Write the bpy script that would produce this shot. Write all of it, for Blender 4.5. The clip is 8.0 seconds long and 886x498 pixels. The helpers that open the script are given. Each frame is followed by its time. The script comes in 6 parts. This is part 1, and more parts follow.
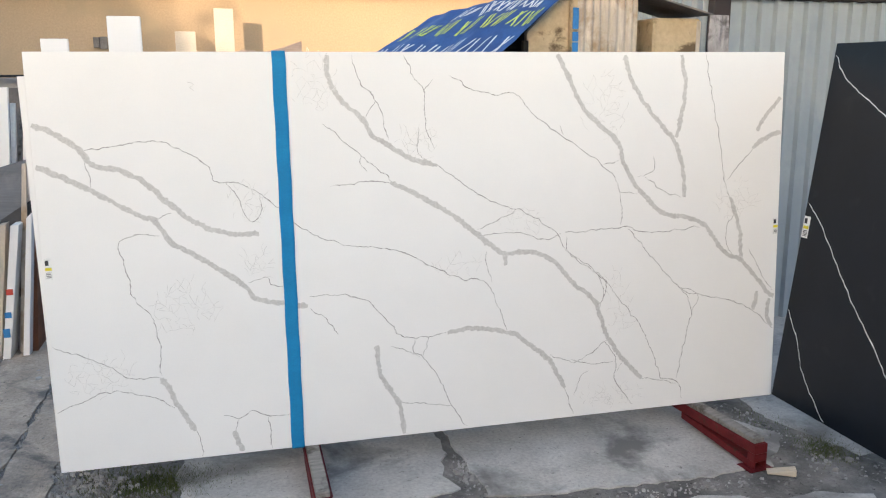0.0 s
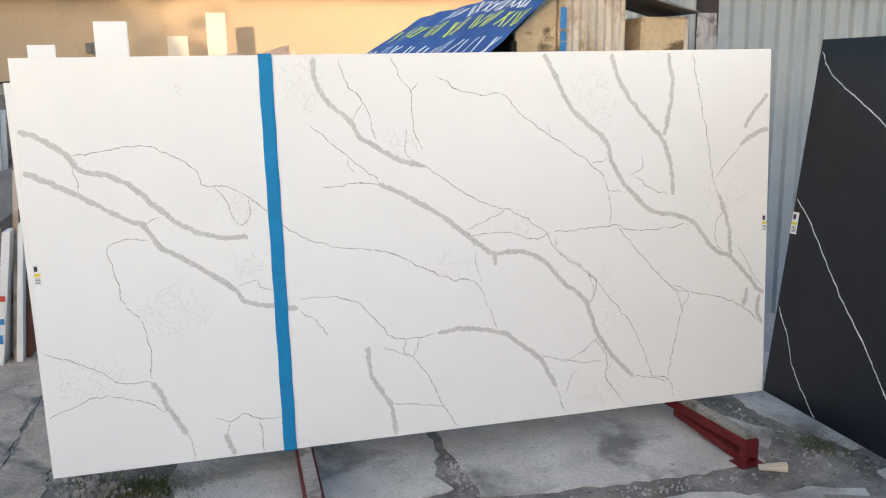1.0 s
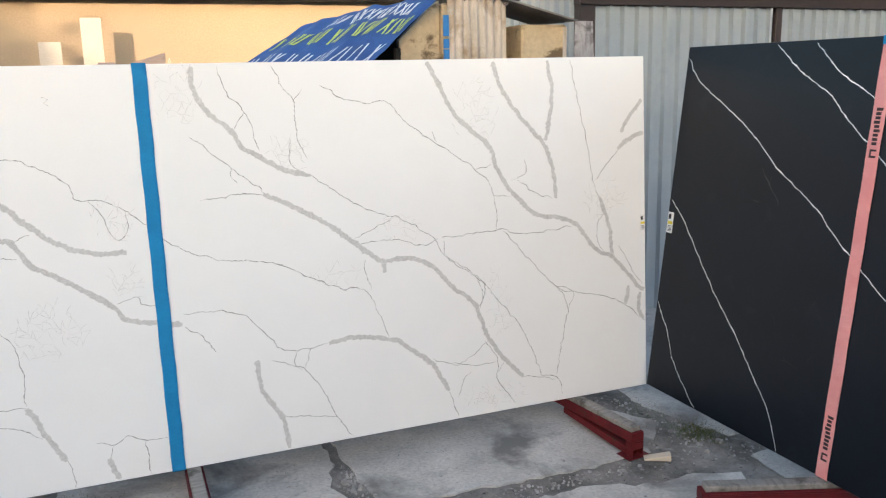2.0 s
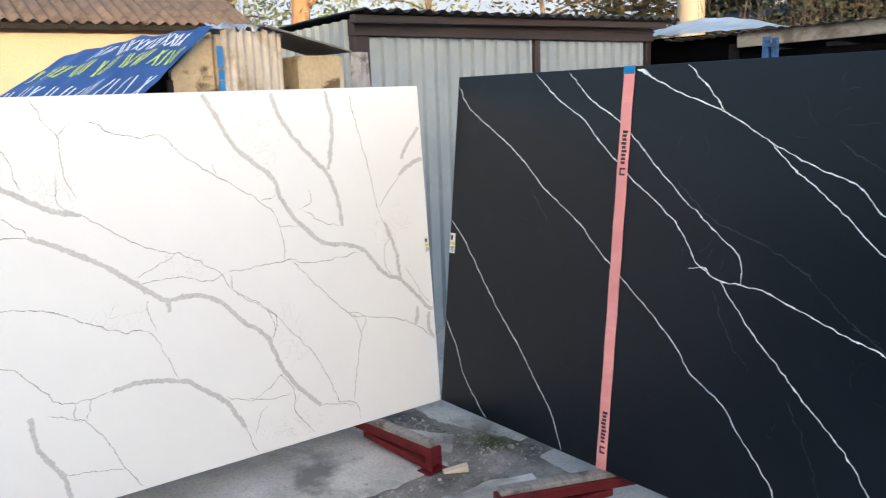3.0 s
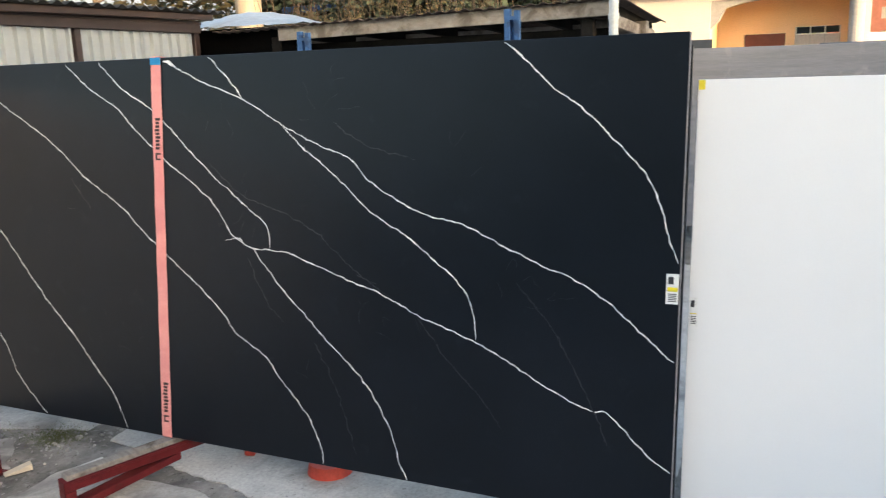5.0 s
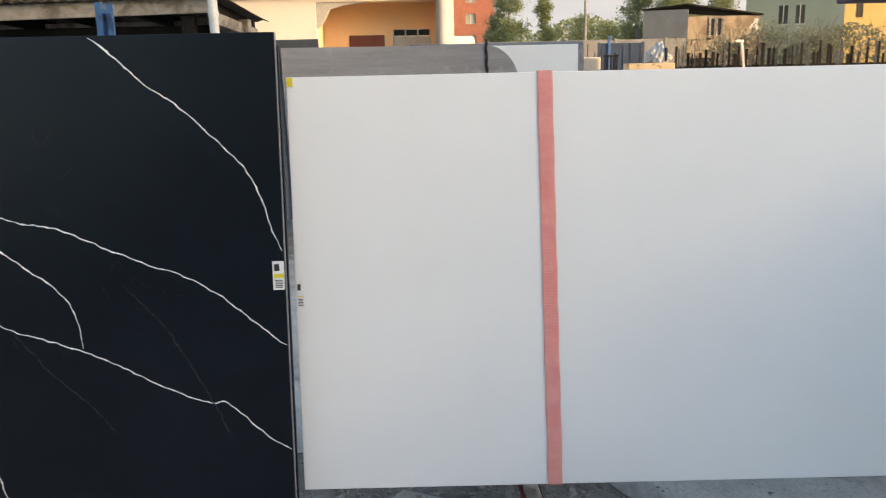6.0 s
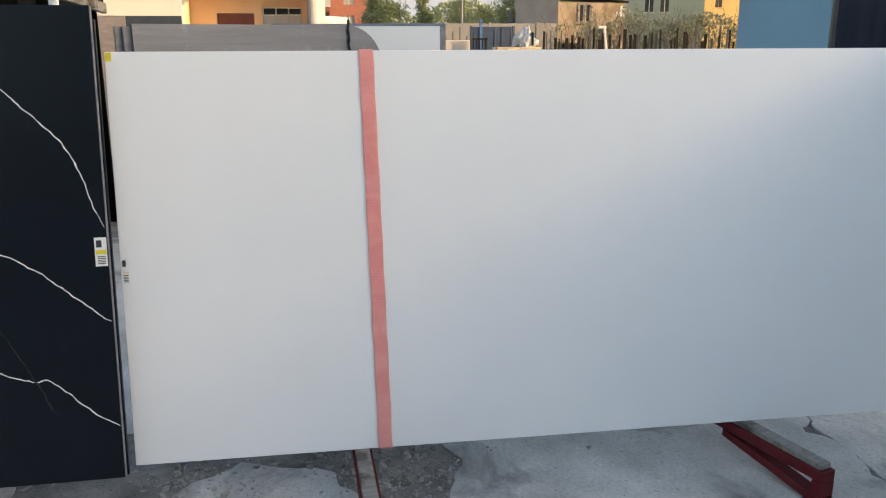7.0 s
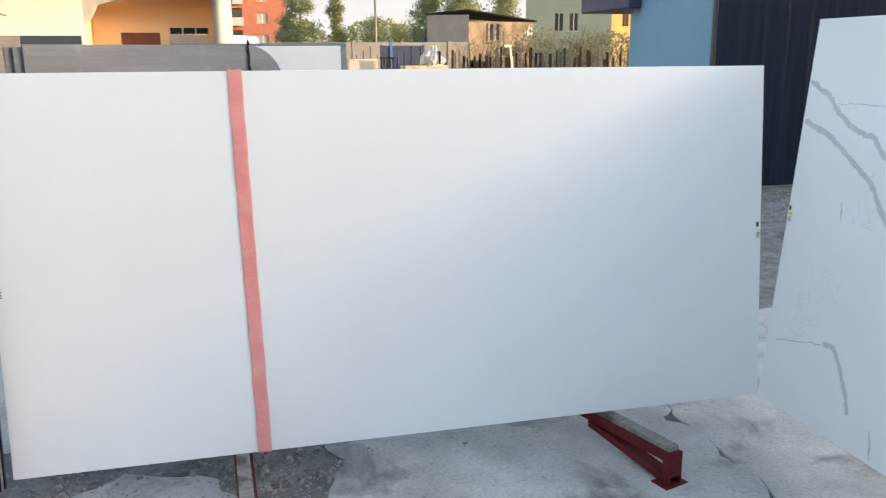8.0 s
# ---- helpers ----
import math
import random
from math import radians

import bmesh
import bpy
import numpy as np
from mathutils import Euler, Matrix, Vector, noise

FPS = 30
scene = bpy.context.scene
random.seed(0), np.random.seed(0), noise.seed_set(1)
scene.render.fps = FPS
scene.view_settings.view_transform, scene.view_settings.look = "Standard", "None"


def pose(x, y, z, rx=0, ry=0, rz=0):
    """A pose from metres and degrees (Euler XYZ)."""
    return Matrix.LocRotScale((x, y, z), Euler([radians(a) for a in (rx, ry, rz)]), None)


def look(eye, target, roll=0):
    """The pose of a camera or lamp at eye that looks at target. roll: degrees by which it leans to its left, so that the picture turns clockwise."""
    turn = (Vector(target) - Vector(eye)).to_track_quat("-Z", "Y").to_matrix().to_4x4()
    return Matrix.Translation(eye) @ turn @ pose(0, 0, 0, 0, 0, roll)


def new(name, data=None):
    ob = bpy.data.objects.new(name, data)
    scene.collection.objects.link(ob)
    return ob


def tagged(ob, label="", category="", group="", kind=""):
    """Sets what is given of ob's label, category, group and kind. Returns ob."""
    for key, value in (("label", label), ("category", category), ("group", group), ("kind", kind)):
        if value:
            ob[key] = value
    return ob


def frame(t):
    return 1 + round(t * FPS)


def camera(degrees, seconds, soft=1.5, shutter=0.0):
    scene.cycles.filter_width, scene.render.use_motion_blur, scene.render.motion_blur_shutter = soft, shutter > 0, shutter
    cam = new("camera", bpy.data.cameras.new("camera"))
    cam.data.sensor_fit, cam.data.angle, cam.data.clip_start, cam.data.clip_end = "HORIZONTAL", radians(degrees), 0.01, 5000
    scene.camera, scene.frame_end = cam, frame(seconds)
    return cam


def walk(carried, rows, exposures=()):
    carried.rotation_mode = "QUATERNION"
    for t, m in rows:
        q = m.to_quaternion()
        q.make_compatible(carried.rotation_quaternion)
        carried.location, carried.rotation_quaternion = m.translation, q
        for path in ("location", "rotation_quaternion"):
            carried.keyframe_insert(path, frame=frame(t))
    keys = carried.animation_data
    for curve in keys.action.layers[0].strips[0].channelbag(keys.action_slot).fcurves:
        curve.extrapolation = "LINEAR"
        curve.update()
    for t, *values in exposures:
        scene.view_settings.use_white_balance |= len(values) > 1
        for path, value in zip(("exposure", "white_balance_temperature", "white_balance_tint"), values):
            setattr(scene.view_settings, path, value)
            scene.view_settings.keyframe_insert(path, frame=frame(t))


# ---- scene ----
cam = camera(56.35, 8.0, soft=1.15, shutter=0.12)
# seconds, eye x y z, yaw, pitch, roll
ROWS = [
    (0.0, -0.860, -3.278, 1.686, -14.02, -12.18, 0.28),
    (0.5, -0.852, -3.282, 1.687, -13.39, -12.25, 0.54),
    (1.0, -0.827, -3.293, 1.684, -14.33, -12.09, 1.00),
    (1.2, -0.812, -3.278, 1.686, -15.42, -12.16, 1.02),
    (2.3, -0.794, -3.330, 1.704, -25.03, -11.57, 1.46),
    (2.5, -0.796, -3.344, 1.709, -27.73, -11.28, 1.56),
    (3.0, -0.808, -3.350, 1.708, -36.54, -10.50, 2.07),
    (3.5, -0.845, -3.352, 1.705, -46.23, -10.66, 2.41),
    (4.0, -0.922, -3.374, 1.694, -53.39, -12.11, 2.45),
    (4.2, -0.936, -3.418, 1.696, -56.05, -12.67, 2.41),
    (5.3, -0.974, -3.806, 1.709, -72.12, -11.96, 1.70),
    (5.5, -0.998, -3.828, 1.715, -78.88, -12.08, 1.43),
    (6.0, -1.048, -3.835, 1.701, -90.41, -13.08, 1.25),
    (6.5, -1.105, -3.884, 1.693, -96.80, -14.41, 0.89),
    (7.0, -1.174, -4.033, 1.689, -98.41, -14.37, 0.16),
    (7.5, -1.294, -4.156, 1.687, -98.56, -13.90, -0.14),
    (8.0, -1.394, -4.200, 1.696, -103.95, -13.19, 0.36),
]
EXPOSURES = [(0.0, 2.02, 6250, 12), (1.2, 2.02, 6250, 12), (2.5, 2.08, 6200, 12), (3.5, 2.58, 6150, 12), (4.2, 2.68, 6200, 12), (5.5, 2.33, 7400, 14), (6.5, 2.04, 7200, 15), (7.4, 2.09, 7200, 15), (8.0, 2.47, 7100, 15)]
walk(cam, [(t, pose(x, y, z, 90 + pitch, roll, yaw)) for t, x, y, z, yaw, pitch, roll in ROWS], EXPOSURES)

# ---------------------------------------------------------------- light
SUN_FROM = Vector((-0.45, -0.89, 0.165)).normalized()
world = bpy.data.worlds.new("evening_sky")
world.use_nodes = True
scene.world = world
sky = world.node_tree.nodes.new("ShaderNodeTexSky")
sky.sky_type, sky.sun_disc = "NISHITA", False
sky.sun_elevation = math.asin(SUN_FROM.z)
sky.sun_rotation = math.atan2(SUN_FROM.x, SUN_FROM.y)
sky.air_density, sky.dust_density, sky.ozone_density = 1.0, 2.2, 1.0
back = world.node_tree.nodes["Background"]
back.inputs["Strength"].default_value = 0.15
world.node_tree.links.new(sky.outputs[0], back.inputs["Color"])
sun = new("sun", bpy.data.lights.new("sun", "SUN"))
sun.data.energy, sun.data.angle = 1.3, radians(1.0)
sun.data.color = (1.0, 0.76, 0.50)
sun.matrix_world = look(SUN_FROM * 30, (0, 0, 0))


# ---------------------------------------------------------------- materials
def ramp(nt, source, stops):
    r = nt.nodes.new("ShaderNodeValToRGB")
    while len(r.color_ramp.elements) < len(stops):
        r.color_ramp.elements.new(0.5)
    for e, (at, c) in zip(r.color_ramp.elements, stops):
        e.position, e.color = at, (*c, 1) if len(c) == 3 else c
    nt.links.new(source, r.inputs[0])
    return r.outputs[0]


def noise_tex(nt, scale, detail=4, rough=0.55, stretch=(1, 1, 1), space="Object", dist=0.0):
    co = nt.nodes.new("ShaderNodeTexCoord")
    mp = nt.nodes.new("ShaderNodeMapping")
    mp.inputs["Scale"].default_value = stretch
    n = nt.nodes.new("ShaderNodeTexNoise")
    n.inputs["Scale"].default_value, n.inputs["Detail"].default_value = scale, detail
    n.inputs["Roughness"].default_value, n.inputs["Distortion"].default_value = rough, dist
    nt.links.new(co.outputs[space], mp.inputs[0])
    nt.links.new(mp.outputs[0], n.inputs["Vector"])
    return n.outputs["Fac"]


def mix(nt, fac, a, b, mode="MIX"):
    m = nt.nodes.new("ShaderNodeMix")
    m.data_type, m.blend_type = "RGBA", mode
    for sock, value in ((m.inputs[0], fac), (m.inputs[6], a), (m.inputs[7], b)):
        if isinstance(value, bpy.types.NodeSocket):
            nt.links.new(value, sock)
        else:
            sock.default_value = value if isinstance(value, float) else (*value, 1)
    return m.outputs[2]


def material(name, a, b, rough=0.7, scale=6.0, fine=60.0, bump=0.1, metal=0.0, stretch=(1, 1, 1), stain=None, stain_scale=1.5,
             stain_at=(0.5, 0.62), vary=0.0, space="Object", coat=0.0, grain=1.0, speck=None, speck_scale=30, speck_at=(0.62, 0.68)):
    """Two-scale mottled surface from colour a to colour b, with stains and fine relief."""
    m = bpy.data.materials.new(name)
    m.use_nodes = True
    nt = m.node_tree
    bsdf = nt.nodes["Principled BSDF"]
    large = noise_tex(nt, scale, 5, 0.6, stretch, space)
    small = noise_tex(nt, fine, 3, 0.6, stretch, space)
    col = ramp(nt, large, ((0.3, a), (0.7, b)))
    grain = ramp(nt, small, ((0.25, (1 - 0.14 * grain,) * 3), (0.75, (1 + 0.1 * grain,) * 3)))
    col = mix(nt, 1.0, col, grain, "MULTIPLY")
    if stain:
        s = ramp(nt, noise_tex(nt, stain_scale, 6, 0.62, (1, 1, 1), space, 0.4), ((stain_at[0], (0, 0, 0)), (stain_at[1], (1, 1, 1))))
        col = mix(nt, s, col, stain)
    if speck:
        s = ramp(nt, noise_tex(nt, speck_scale, 5, 0.7, (1, 1, 1), space, 0.6), ((speck_at[0], (0, 0, 0)), (speck_at[1], (1, 1, 1))))
        col = mix(nt, s, col, speck)
    if vary:
        info = nt.nodes.new("ShaderNodeObjectInfo")
        col = mix(nt, 1.0, col, ramp(nt, info.outputs["Random"], ((0.0, (1 - vary,) * 3), (1.0, (1 + vary,) * 3))), "MULTIPLY")
    nt.links.new(col, bsdf.inputs["Base Color"])
    bsdf.inputs["Roughness"].default_value, bsdf.inputs["Metallic"].default_value = rough, metal
    bsdf.inputs["Coat Weight"].default_value = coat
    if bump:
        bp = nt.nodes.new("ShaderNodeBump")
        bp.inputs["Strength"].default_value, bp.inputs["Distance"].default_value = bump, 0.01
        nt.links.new(small, bp.inputs["Height"])
        nt.links.new(bp.outputs[0], bsdf.inputs["Normal"])
    return m


def vein_material(name, a, b, edge, solid, stone, rough=0.32, specular=0.5, speckle=45):
    """Mineral vein that fades into the colour of the stone at its two edges and in its gaps."""
    m = material(name, a, b, rough, 9, 120, 0.0, grain=0.4)
    nt = m.node_tree
    bsdf = nt.nodes["Principled BSDF"]
    bsdf.inputs["Specular IOR Level"].default_value = specular
    col = bsdf.inputs["Base Color"].links[0].from_socket
    uv = nt.nodes.new("ShaderNodeUVMap")
    sep = nt.nodes.new("ShaderNodeSeparateXYZ")
    nt.links.new(uv.outputs[0], sep.inputs[0])
    both = nt.nodes.new("ShaderNodeMath")
    both.operation, both.use_clamp = "MULTIPLY", True
    nt.links.new(ramp(nt, sep.outputs[1], ((0.0, (0, 0, 0)), (edge, (1, 1, 1)), (1 - edge, (1, 1, 1)), (1.0, (0, 0, 0)))), both.inputs[0])
    nt.links.new(ramp(nt, noise_tex(nt, speckle, 5, 0.75), ((0.36, (solid,) * 3), (0.56, (1, 1, 1)))), both.inputs[1])
    nt.links.new(mix(nt, both.outputs[0], stone, col), bsdf.inputs["Base Color"])
    return m


WHITE_STONE, BLACK_STONE = (0.80, 0.79, 0.77), (0.0038, 0.0068, 0.0118)
quartz_white = material("white_quartz", (0.80, 0.79, 0.77), (0.83, 0.82, 0.80), 0.32, 3.0, 160, 0.0, grain=0.12)
quartz_plain = material("plain_white_quartz", (0.79, 0.79, 0.79), (0.82, 0.82, 0.82), 0.34, 2.0, 180, 0.0, grain=0.1)
quartz_black = material("black_quartz", (0.0026, 0.0052, 0.0096), (0.0048, 0.0082, 0.0142), 0.32, 3.0, 150, 0.0, grain=0.6, stain=(0.009, 0.0135, 0.019), stain_scale=9, stain_at=(0.6, 0.8))
quartz_black.node_tree.nodes["Principled BSDF"].inputs["Specular IOR Level"].default_value = 0.26
slab_edge = material("sawn_slab_edge", (0.16, 0.16, 0.17), (0.3, 0.3, 0.31), 0.6, 20, 120, 0.1)
vein_grey = vein_material("grey_vein", (0.46, 0.447, 0.427), (0.57, 0.557, 0.533), 0.14, 0.6, WHITE_STONE, speckle=70)
vein_thin = vein_material("thin_vein", (0.14, 0.13, 0.12), (0.35, 0.335, 0.32), 0.2, 0.1, WHITE_STONE, speckle=62)
vein_fine = vein_material("crackle_vein", (0.44, 0.425, 0.41), (0.6, 0.585, 0.57), 0.3, 0.15, WHITE_STONE, speckle=30)
vein_white = vein_material("white_vein", (0.84, 0.84, 0.83), (0.93, 0.93, 0.92), 0.03, 0.8, BLACK_STONE, 0.32, 0.26, speckle=34)
vein_faint = vein_material("faint_vein", (0.03, 0.033, 0.036), (0.07, 0.075, 0.08), 0.45, 0.0, BLACK_STONE, 0.32, 0.26, speckle=24)
strap_blue = material("blue_webbing", (0.001, 0.185, 0.41), (0.002, 0.225, 0.48), 0.75, 8, 240, 0.25, stretch=(1, 1, 2))
strap_pink = material("faded_red_webbing", (0.79, 0.30, 0.275), (0.85, 0.37, 0.34), 0.75, 6, 200, 0.25, stretch=(1, 1, 3), stain=(0.76, 0.28, 0.26), stain_scale=5)
ink_dark = material("dark_print", (0.03, 0.015, 0.015), (0.05, 0.02, 0.02), 0.7, 20, 80, 0)
label_white = material("label_paper", (0.74, 0.74, 0.72), (0.8, 0.8, 0.78), 0.5, 20, 100, 0)
label_yellow = material("yellow_sticker", (0.75, 0.6, 0.02), (0.8, 0.66, 0.04), 0.5, 20, 100, 0)
label_black = material("label_ink", (0.02, 0.02, 0.025), (0.04, 0.04, 0.045), 0.6, 20, 100, 0)
red_paint = material("worn_red_paint", (0.092, 0.009, 0.012), (0.142, 0.016, 0.018), 0.6, 9, 70, 0.15, stain=(0.07, 0.03, 0.022), stain_scale=14, stain_at=(0.6, 0.72))
red_bright = material("orange_red_plastic", (0.55, 0.06, 0.035), (0.62, 0.08, 0.05), 0.5, 9, 70, 0.05)
wood_grey = material("weathered_wood", (0.19, 0.175, 0.155), (0.31, 0.285, 0.255), 0.8, 7, 40, 0.3, stretch=(8, 1, 8), stain=(0.09, 0.075, 0.06), stain_scale=9, vary=0.15)
wood_fresh = material("fresh_wood", (0.55, 0.47, 0.35), (0.68, 0.59, 0.46), 0.75, 7, 40, 0.2, stretch=(1, 8, 8))
red_paint.node_tree.nodes["Principled BSDF"].inputs["Specular IOR Level"].default_value = 0.2
rust = material("rusty_steel", (0.10, 0.035, 0.018), (0.20, 0.075, 0.035), 0.8, 8, 50, 0.3)
concrete = material("yard_concrete", (0.37, 0.352, 0.322), (0.59, 0.563, 0.518), 0.85, 3.2, 60, 0.22, grain=1.5, stain=(0.19, 0.183, 0.17), stain_scale=1.9, stain_at=(0.53, 0.66), speck=(0.2, 0.19, 0.178), speck_scale=46, speck_at=(0.6, 0.7))
concrete_old = material("old_paving_concrete", (0.31, 0.255, 0.2), (0.52, 0.435, 0.35), 0.9, 5.0, 55, 0.8, grain=2.0, stain=(0.13, 0.12, 0.108), stain_scale=2.5, speck=(0.09, 0.08, 0.07), speck_scale=24)
soil = material("dark_soil_and_grit", (0.085, 0.08, 0.072), (0.29, 0.27, 0.245), 0.95, 5, 60, 0.9, stain=(0.32, 0.305, 0.285), stain_scale=22, stain_at=(0.58, 0.68), speck=(0.05, 0.045, 0.04), speck_scale=34, speck_at=(0.6, 0.66))
ground_far = material("far_yard_ground", (0.10, 0.095, 0.085), (0.19, 0.18, 0.16), 0.95, 0.7, 14, 0.5, stain=(0.07, 0.09, 0.035), stain_scale=0.25)
pebble = material("broken_stone", (0.18, 0.168, 0.155), (0.46, 0.44, 0.41), 0.85, 8, 60, 0.3)
grass_mat = material("yard_grass", (0.06, 0.085, 0.022), (0.15, 0.155, 0.06), 0.8, 3, 30, 0)
stucco_orange = material("apricot_stucco", (0.385, 0.288, 0.19), (0.43, 0.322, 0.215), 0.9, 0.6, 40, 0.25, stain=(0.365, 0.285, 0.192), stain_scale=0.8)
stucco_bay = material("bay_apricot_stucco", (0.76, 0.53, 0.31), (0.82, 0.58, 0.35), 0.9, 0.6, 40, 0.2)
stucco_cream = material("cream_stucco", (0.57, 0.535, 0.49), (0.62, 0.585, 0.54), 0.9, 0.6, 40, 0.2)
asbestos = material("mossy_corrugated_sheet", (0.062, 0.046, 0.038), (0.118, 0.088, 0.072), 0.9, 3, 40, 0.4, stain=(0.05, 0.036, 0.028), stain_scale=5)
clad = material("grey_blue_sheet_metal", (0.29, 0.335, 0.365), (0.33, 0.375, 0.405), 0.2, 2.5, 60, 0.0, grain=0.15, stain=(0.27, 0.32, 0.36), stain_scale=2)
brown_trim = material("brown_coated_steel", (0.022, 0.014, 0.013), (0.036, 0.023, 0.021), 0.5, 3, 40, 0.05)
dark_roof = material("dark_roof_sheet", (0.012, 0.014, 0.016), (0.03, 0.034, 0.038), 0.55, 4, 40, 0.1)
# near-black colour that paints the deep shade inside the canopy
canopy_shade = material("canopy_shade_black", (0.0016, 0.0016, 0.0017), (0.0032, 0.0032, 0.0034), 0.9, 5, 40, 0.1)
tarp_blue = material("blue_banner_cloth", (0.018, 0.06, 0.21), (0.03, 0.095, 0.29), 0.5, 5, 60, 0.05)
banner_white = material("banner_white_print", (0.55, 0.6, 0.66), (0.65, 0.7, 0.76), 0.5, 20, 60, 0)
banner_green = material("banner_green_print", (0.42, 0.55, 0.10), (0.55, 0.66, 0.16), 0.5, 20, 60, 0)
film_wrap = material("dusty_plastic_wrap", (0.40, 0.35, 0.29), (0.60, 0.54, 0.46), 0.35, 5, 30, 0.3, stretch=(4, 4, 0.7), stain=(0.30, 0.22, 0.14), stain_scale=4)
plastic_grey = material("torn_grey_plastic", (0.22, 0.21, 0.22), (0.40, 0.385, 0.385), 0.3, 8, 30, 0.6, stretch=(3, 3, 1), stain=(0.1, 0.09, 0.09), stain_scale=7)
board_tan = material("crate_board", (0.42, 0.33, 0.21), (0.55, 0.44, 0.28), 0.85, 3, 40, 0.2, stain=(0.13, 0.09, 0.05), stain_scale=7, stain_at=(0.56, 0.66))
board_grey = material("grey_lid_board", (0.11, 0.105, 0.10), (0.18, 0.17, 0.165), 0.8, 5, 40, 0.2)
tape_blue = material("blue_tape", (0.02, 0.16, 0.42), (0.03, 0.22, 0.52), 0.5, 10, 60, 0)
blue_steel = material("blue_painted_steel", (0.03, 0.10, 0.25), (0.05, 0.15, 0.33), 0.5, 6, 60, 0.1, stain=(0.02, 0.05, 0.12), stain_scale=9)
fascia_wood = material("weathered_fascia_board", (0.27, 0.235, 0.195), (0.40, 0.355, 0.30), 0.85, 4, 40, 0.25, stretch=(3, 1, 6), stain=(0.16, 0.13, 0.1), stain_scale=5)
# dark wood, near black so that it also paints shade under banner and canopy
dark_wood_and_shade = material("dark_rafter_wood_and_shade", (0.010, 0.009, 0.008), (0.026, 0.023, 0.020), 0.9, 5, 40, 0.2)
white_pole_mat = material("white_painted_pole", (0.62, 0.62, 0.60), (0.72, 0.72, 0.70), 0.5, 5, 50, 0.05)
sheet_pale = material("pale_film_sheet", (0.185, 0.185, 0.18), (0.28, 0.28, 0.272), 0.3, 3, 20, 0.5)
stone_grey = material("brushed_grey_stone", (0.115, 0.132, 0.162), (0.185, 0.208, 0.248), 0.35, 2.2, 30, 0.05, stretch=(0.3, 1, 5), stain=(0.27, 0.28, 0.3), stain_scale=2.5, stain_at=(0.55, 0.75))
stone_pale = material("pale_remnant_stone", (0.46, 0.41, 0.34), (0.52, 0.46, 0.385), 0.5, 4, 60, 0.05)
stone_brown = material("brown_remnant_stone", (0.33, 0.23, 0.17), (0.50, 0.38, 0.30), 0.5, 5, 60, 0.05, stretch=(1, 1, 6))
stone_dark = material("dark_remnant_stone", (0.035, 0.038, 0.042), (0.06, 0.064, 0.07), 0.4, 5, 60, 0.02)
brick_mat = material("orange_red_brickwork", (0.27, 0.095, 0.058), (0.35, 0.125, 0.078), 0.85, 2, 30, 0.2)
glass_pale = material("curtained_window_glass", (0.25, 0.24, 0.21), (0.36, 0.34, 0.30), 0.12, 1, 10, 0)
glass_dark = material("dark_window_glass", (0.025, 0.03, 0.035), (0.05, 0.055, 0.06), 0.08, 1, 10, 0)
white_frame = material("white_window_frame", (0.45, 0.44, 0.4), (0.52, 0.5, 0.46), 0.5, 6, 60, 0)
door_brown = material("brown_gate_paint", (0.13, 0.035, 0.02), (0.17, 0.05, 0.03), 0.6, 5, 40, 0.05)
fence_concrete = material("fence_concrete", (0.14, 0.138, 0.135), (0.2, 0.197, 0.192), 0.9, 1.2, 20, 0.2)
block_grey = material("grey_hut_board", (0.1, 0.112, 0.124), (0.145, 0.16, 0.172), 0.85, 1.2, 20, 0.2)
block_tan = material("tan_hut_blocks", (0.22, 0.17, 0.118), (0.31, 0.245, 0.175), 0.9, 1.4, 20, 0.3, stain=(0.16, 0.12, 0.08), stain_scale=1.0)
stucco_green = material("grey_green_stucco", (0.16, 0.205, 0.175), (0.2, 0.245, 0.21), 0.9, 0.3, 20, 0.1)
stucco_yellow = material("yellow_stucco", (0.52, 0.355, 0.13), (0.58, 0.41, 0.16), 0.9, 0.3, 20, 0.1)
stucco_blue = material("sky_blue_stucco", (0.19, 0.345, 0.425), (0.22, 0.385, 0.465), 0.85, 1.2, 40, 0.04, stain=(0.2, 0.365, 0.455), stain_scale=1.2)
gate_dark = material("dark_navy_gate", (0.012, 0.018, 0.032), (0.02, 0.029, 0.048), 0.45, 2, 40, 0.05, stretch=(6, 6, 0.3))
gate_dark.node_tree.nodes["Principled BSDF"].inputs["Specular IOR Level"].default_value = 0.12
eave_blue = material("violet_blue_fascia", (0.03, 0.032, 0.075), (0.045, 0.047, 0.1), 0.6, 3, 40, 0.05)
blue_roof = material("blue_metal_roof", (0.03, 0.09, 0.24), (0.045, 0.12, 0.29), 0.5, 3, 30, 0.05)
blue_fence_mat = material("blue_steel_fence", (0.006, 0.02, 0.05), (0.01, 0.032, 0.075), 0.6, 3, 40, 0.05)
grey_render = material("grey_rendered_wall", (0.30, 0.29, 0.28), (0.40, 0.39, 0.37), 0.9, 0.7, 30, 0.2)
van_white = material("white_van_paint", (0.6, 0.59, 0.56), (0.64, 0.63, 0.6), 0.3, 2, 20, 0, coat=0.5)
bark = material("tree_bark", (0.09, 0.065, 0.045), (0.19, 0.14, 0.10), 0.95, 5, 30, 0.6, stretch=(3, 3, 0.6))
bark_pine = material("pine_bark", (0.28, 0.13, 0.06), (0.42, 0.21, 0.11), 0.95, 5, 30, 0.6, stretch=(3, 3, 0.6))
pale_log = material("bare_pale_log", (0.27, 0.22, 0.155), (0.36, 0.3, 0.22), 0.85, 4, 30, 0.3, stretch=(5, 5, 0.4))
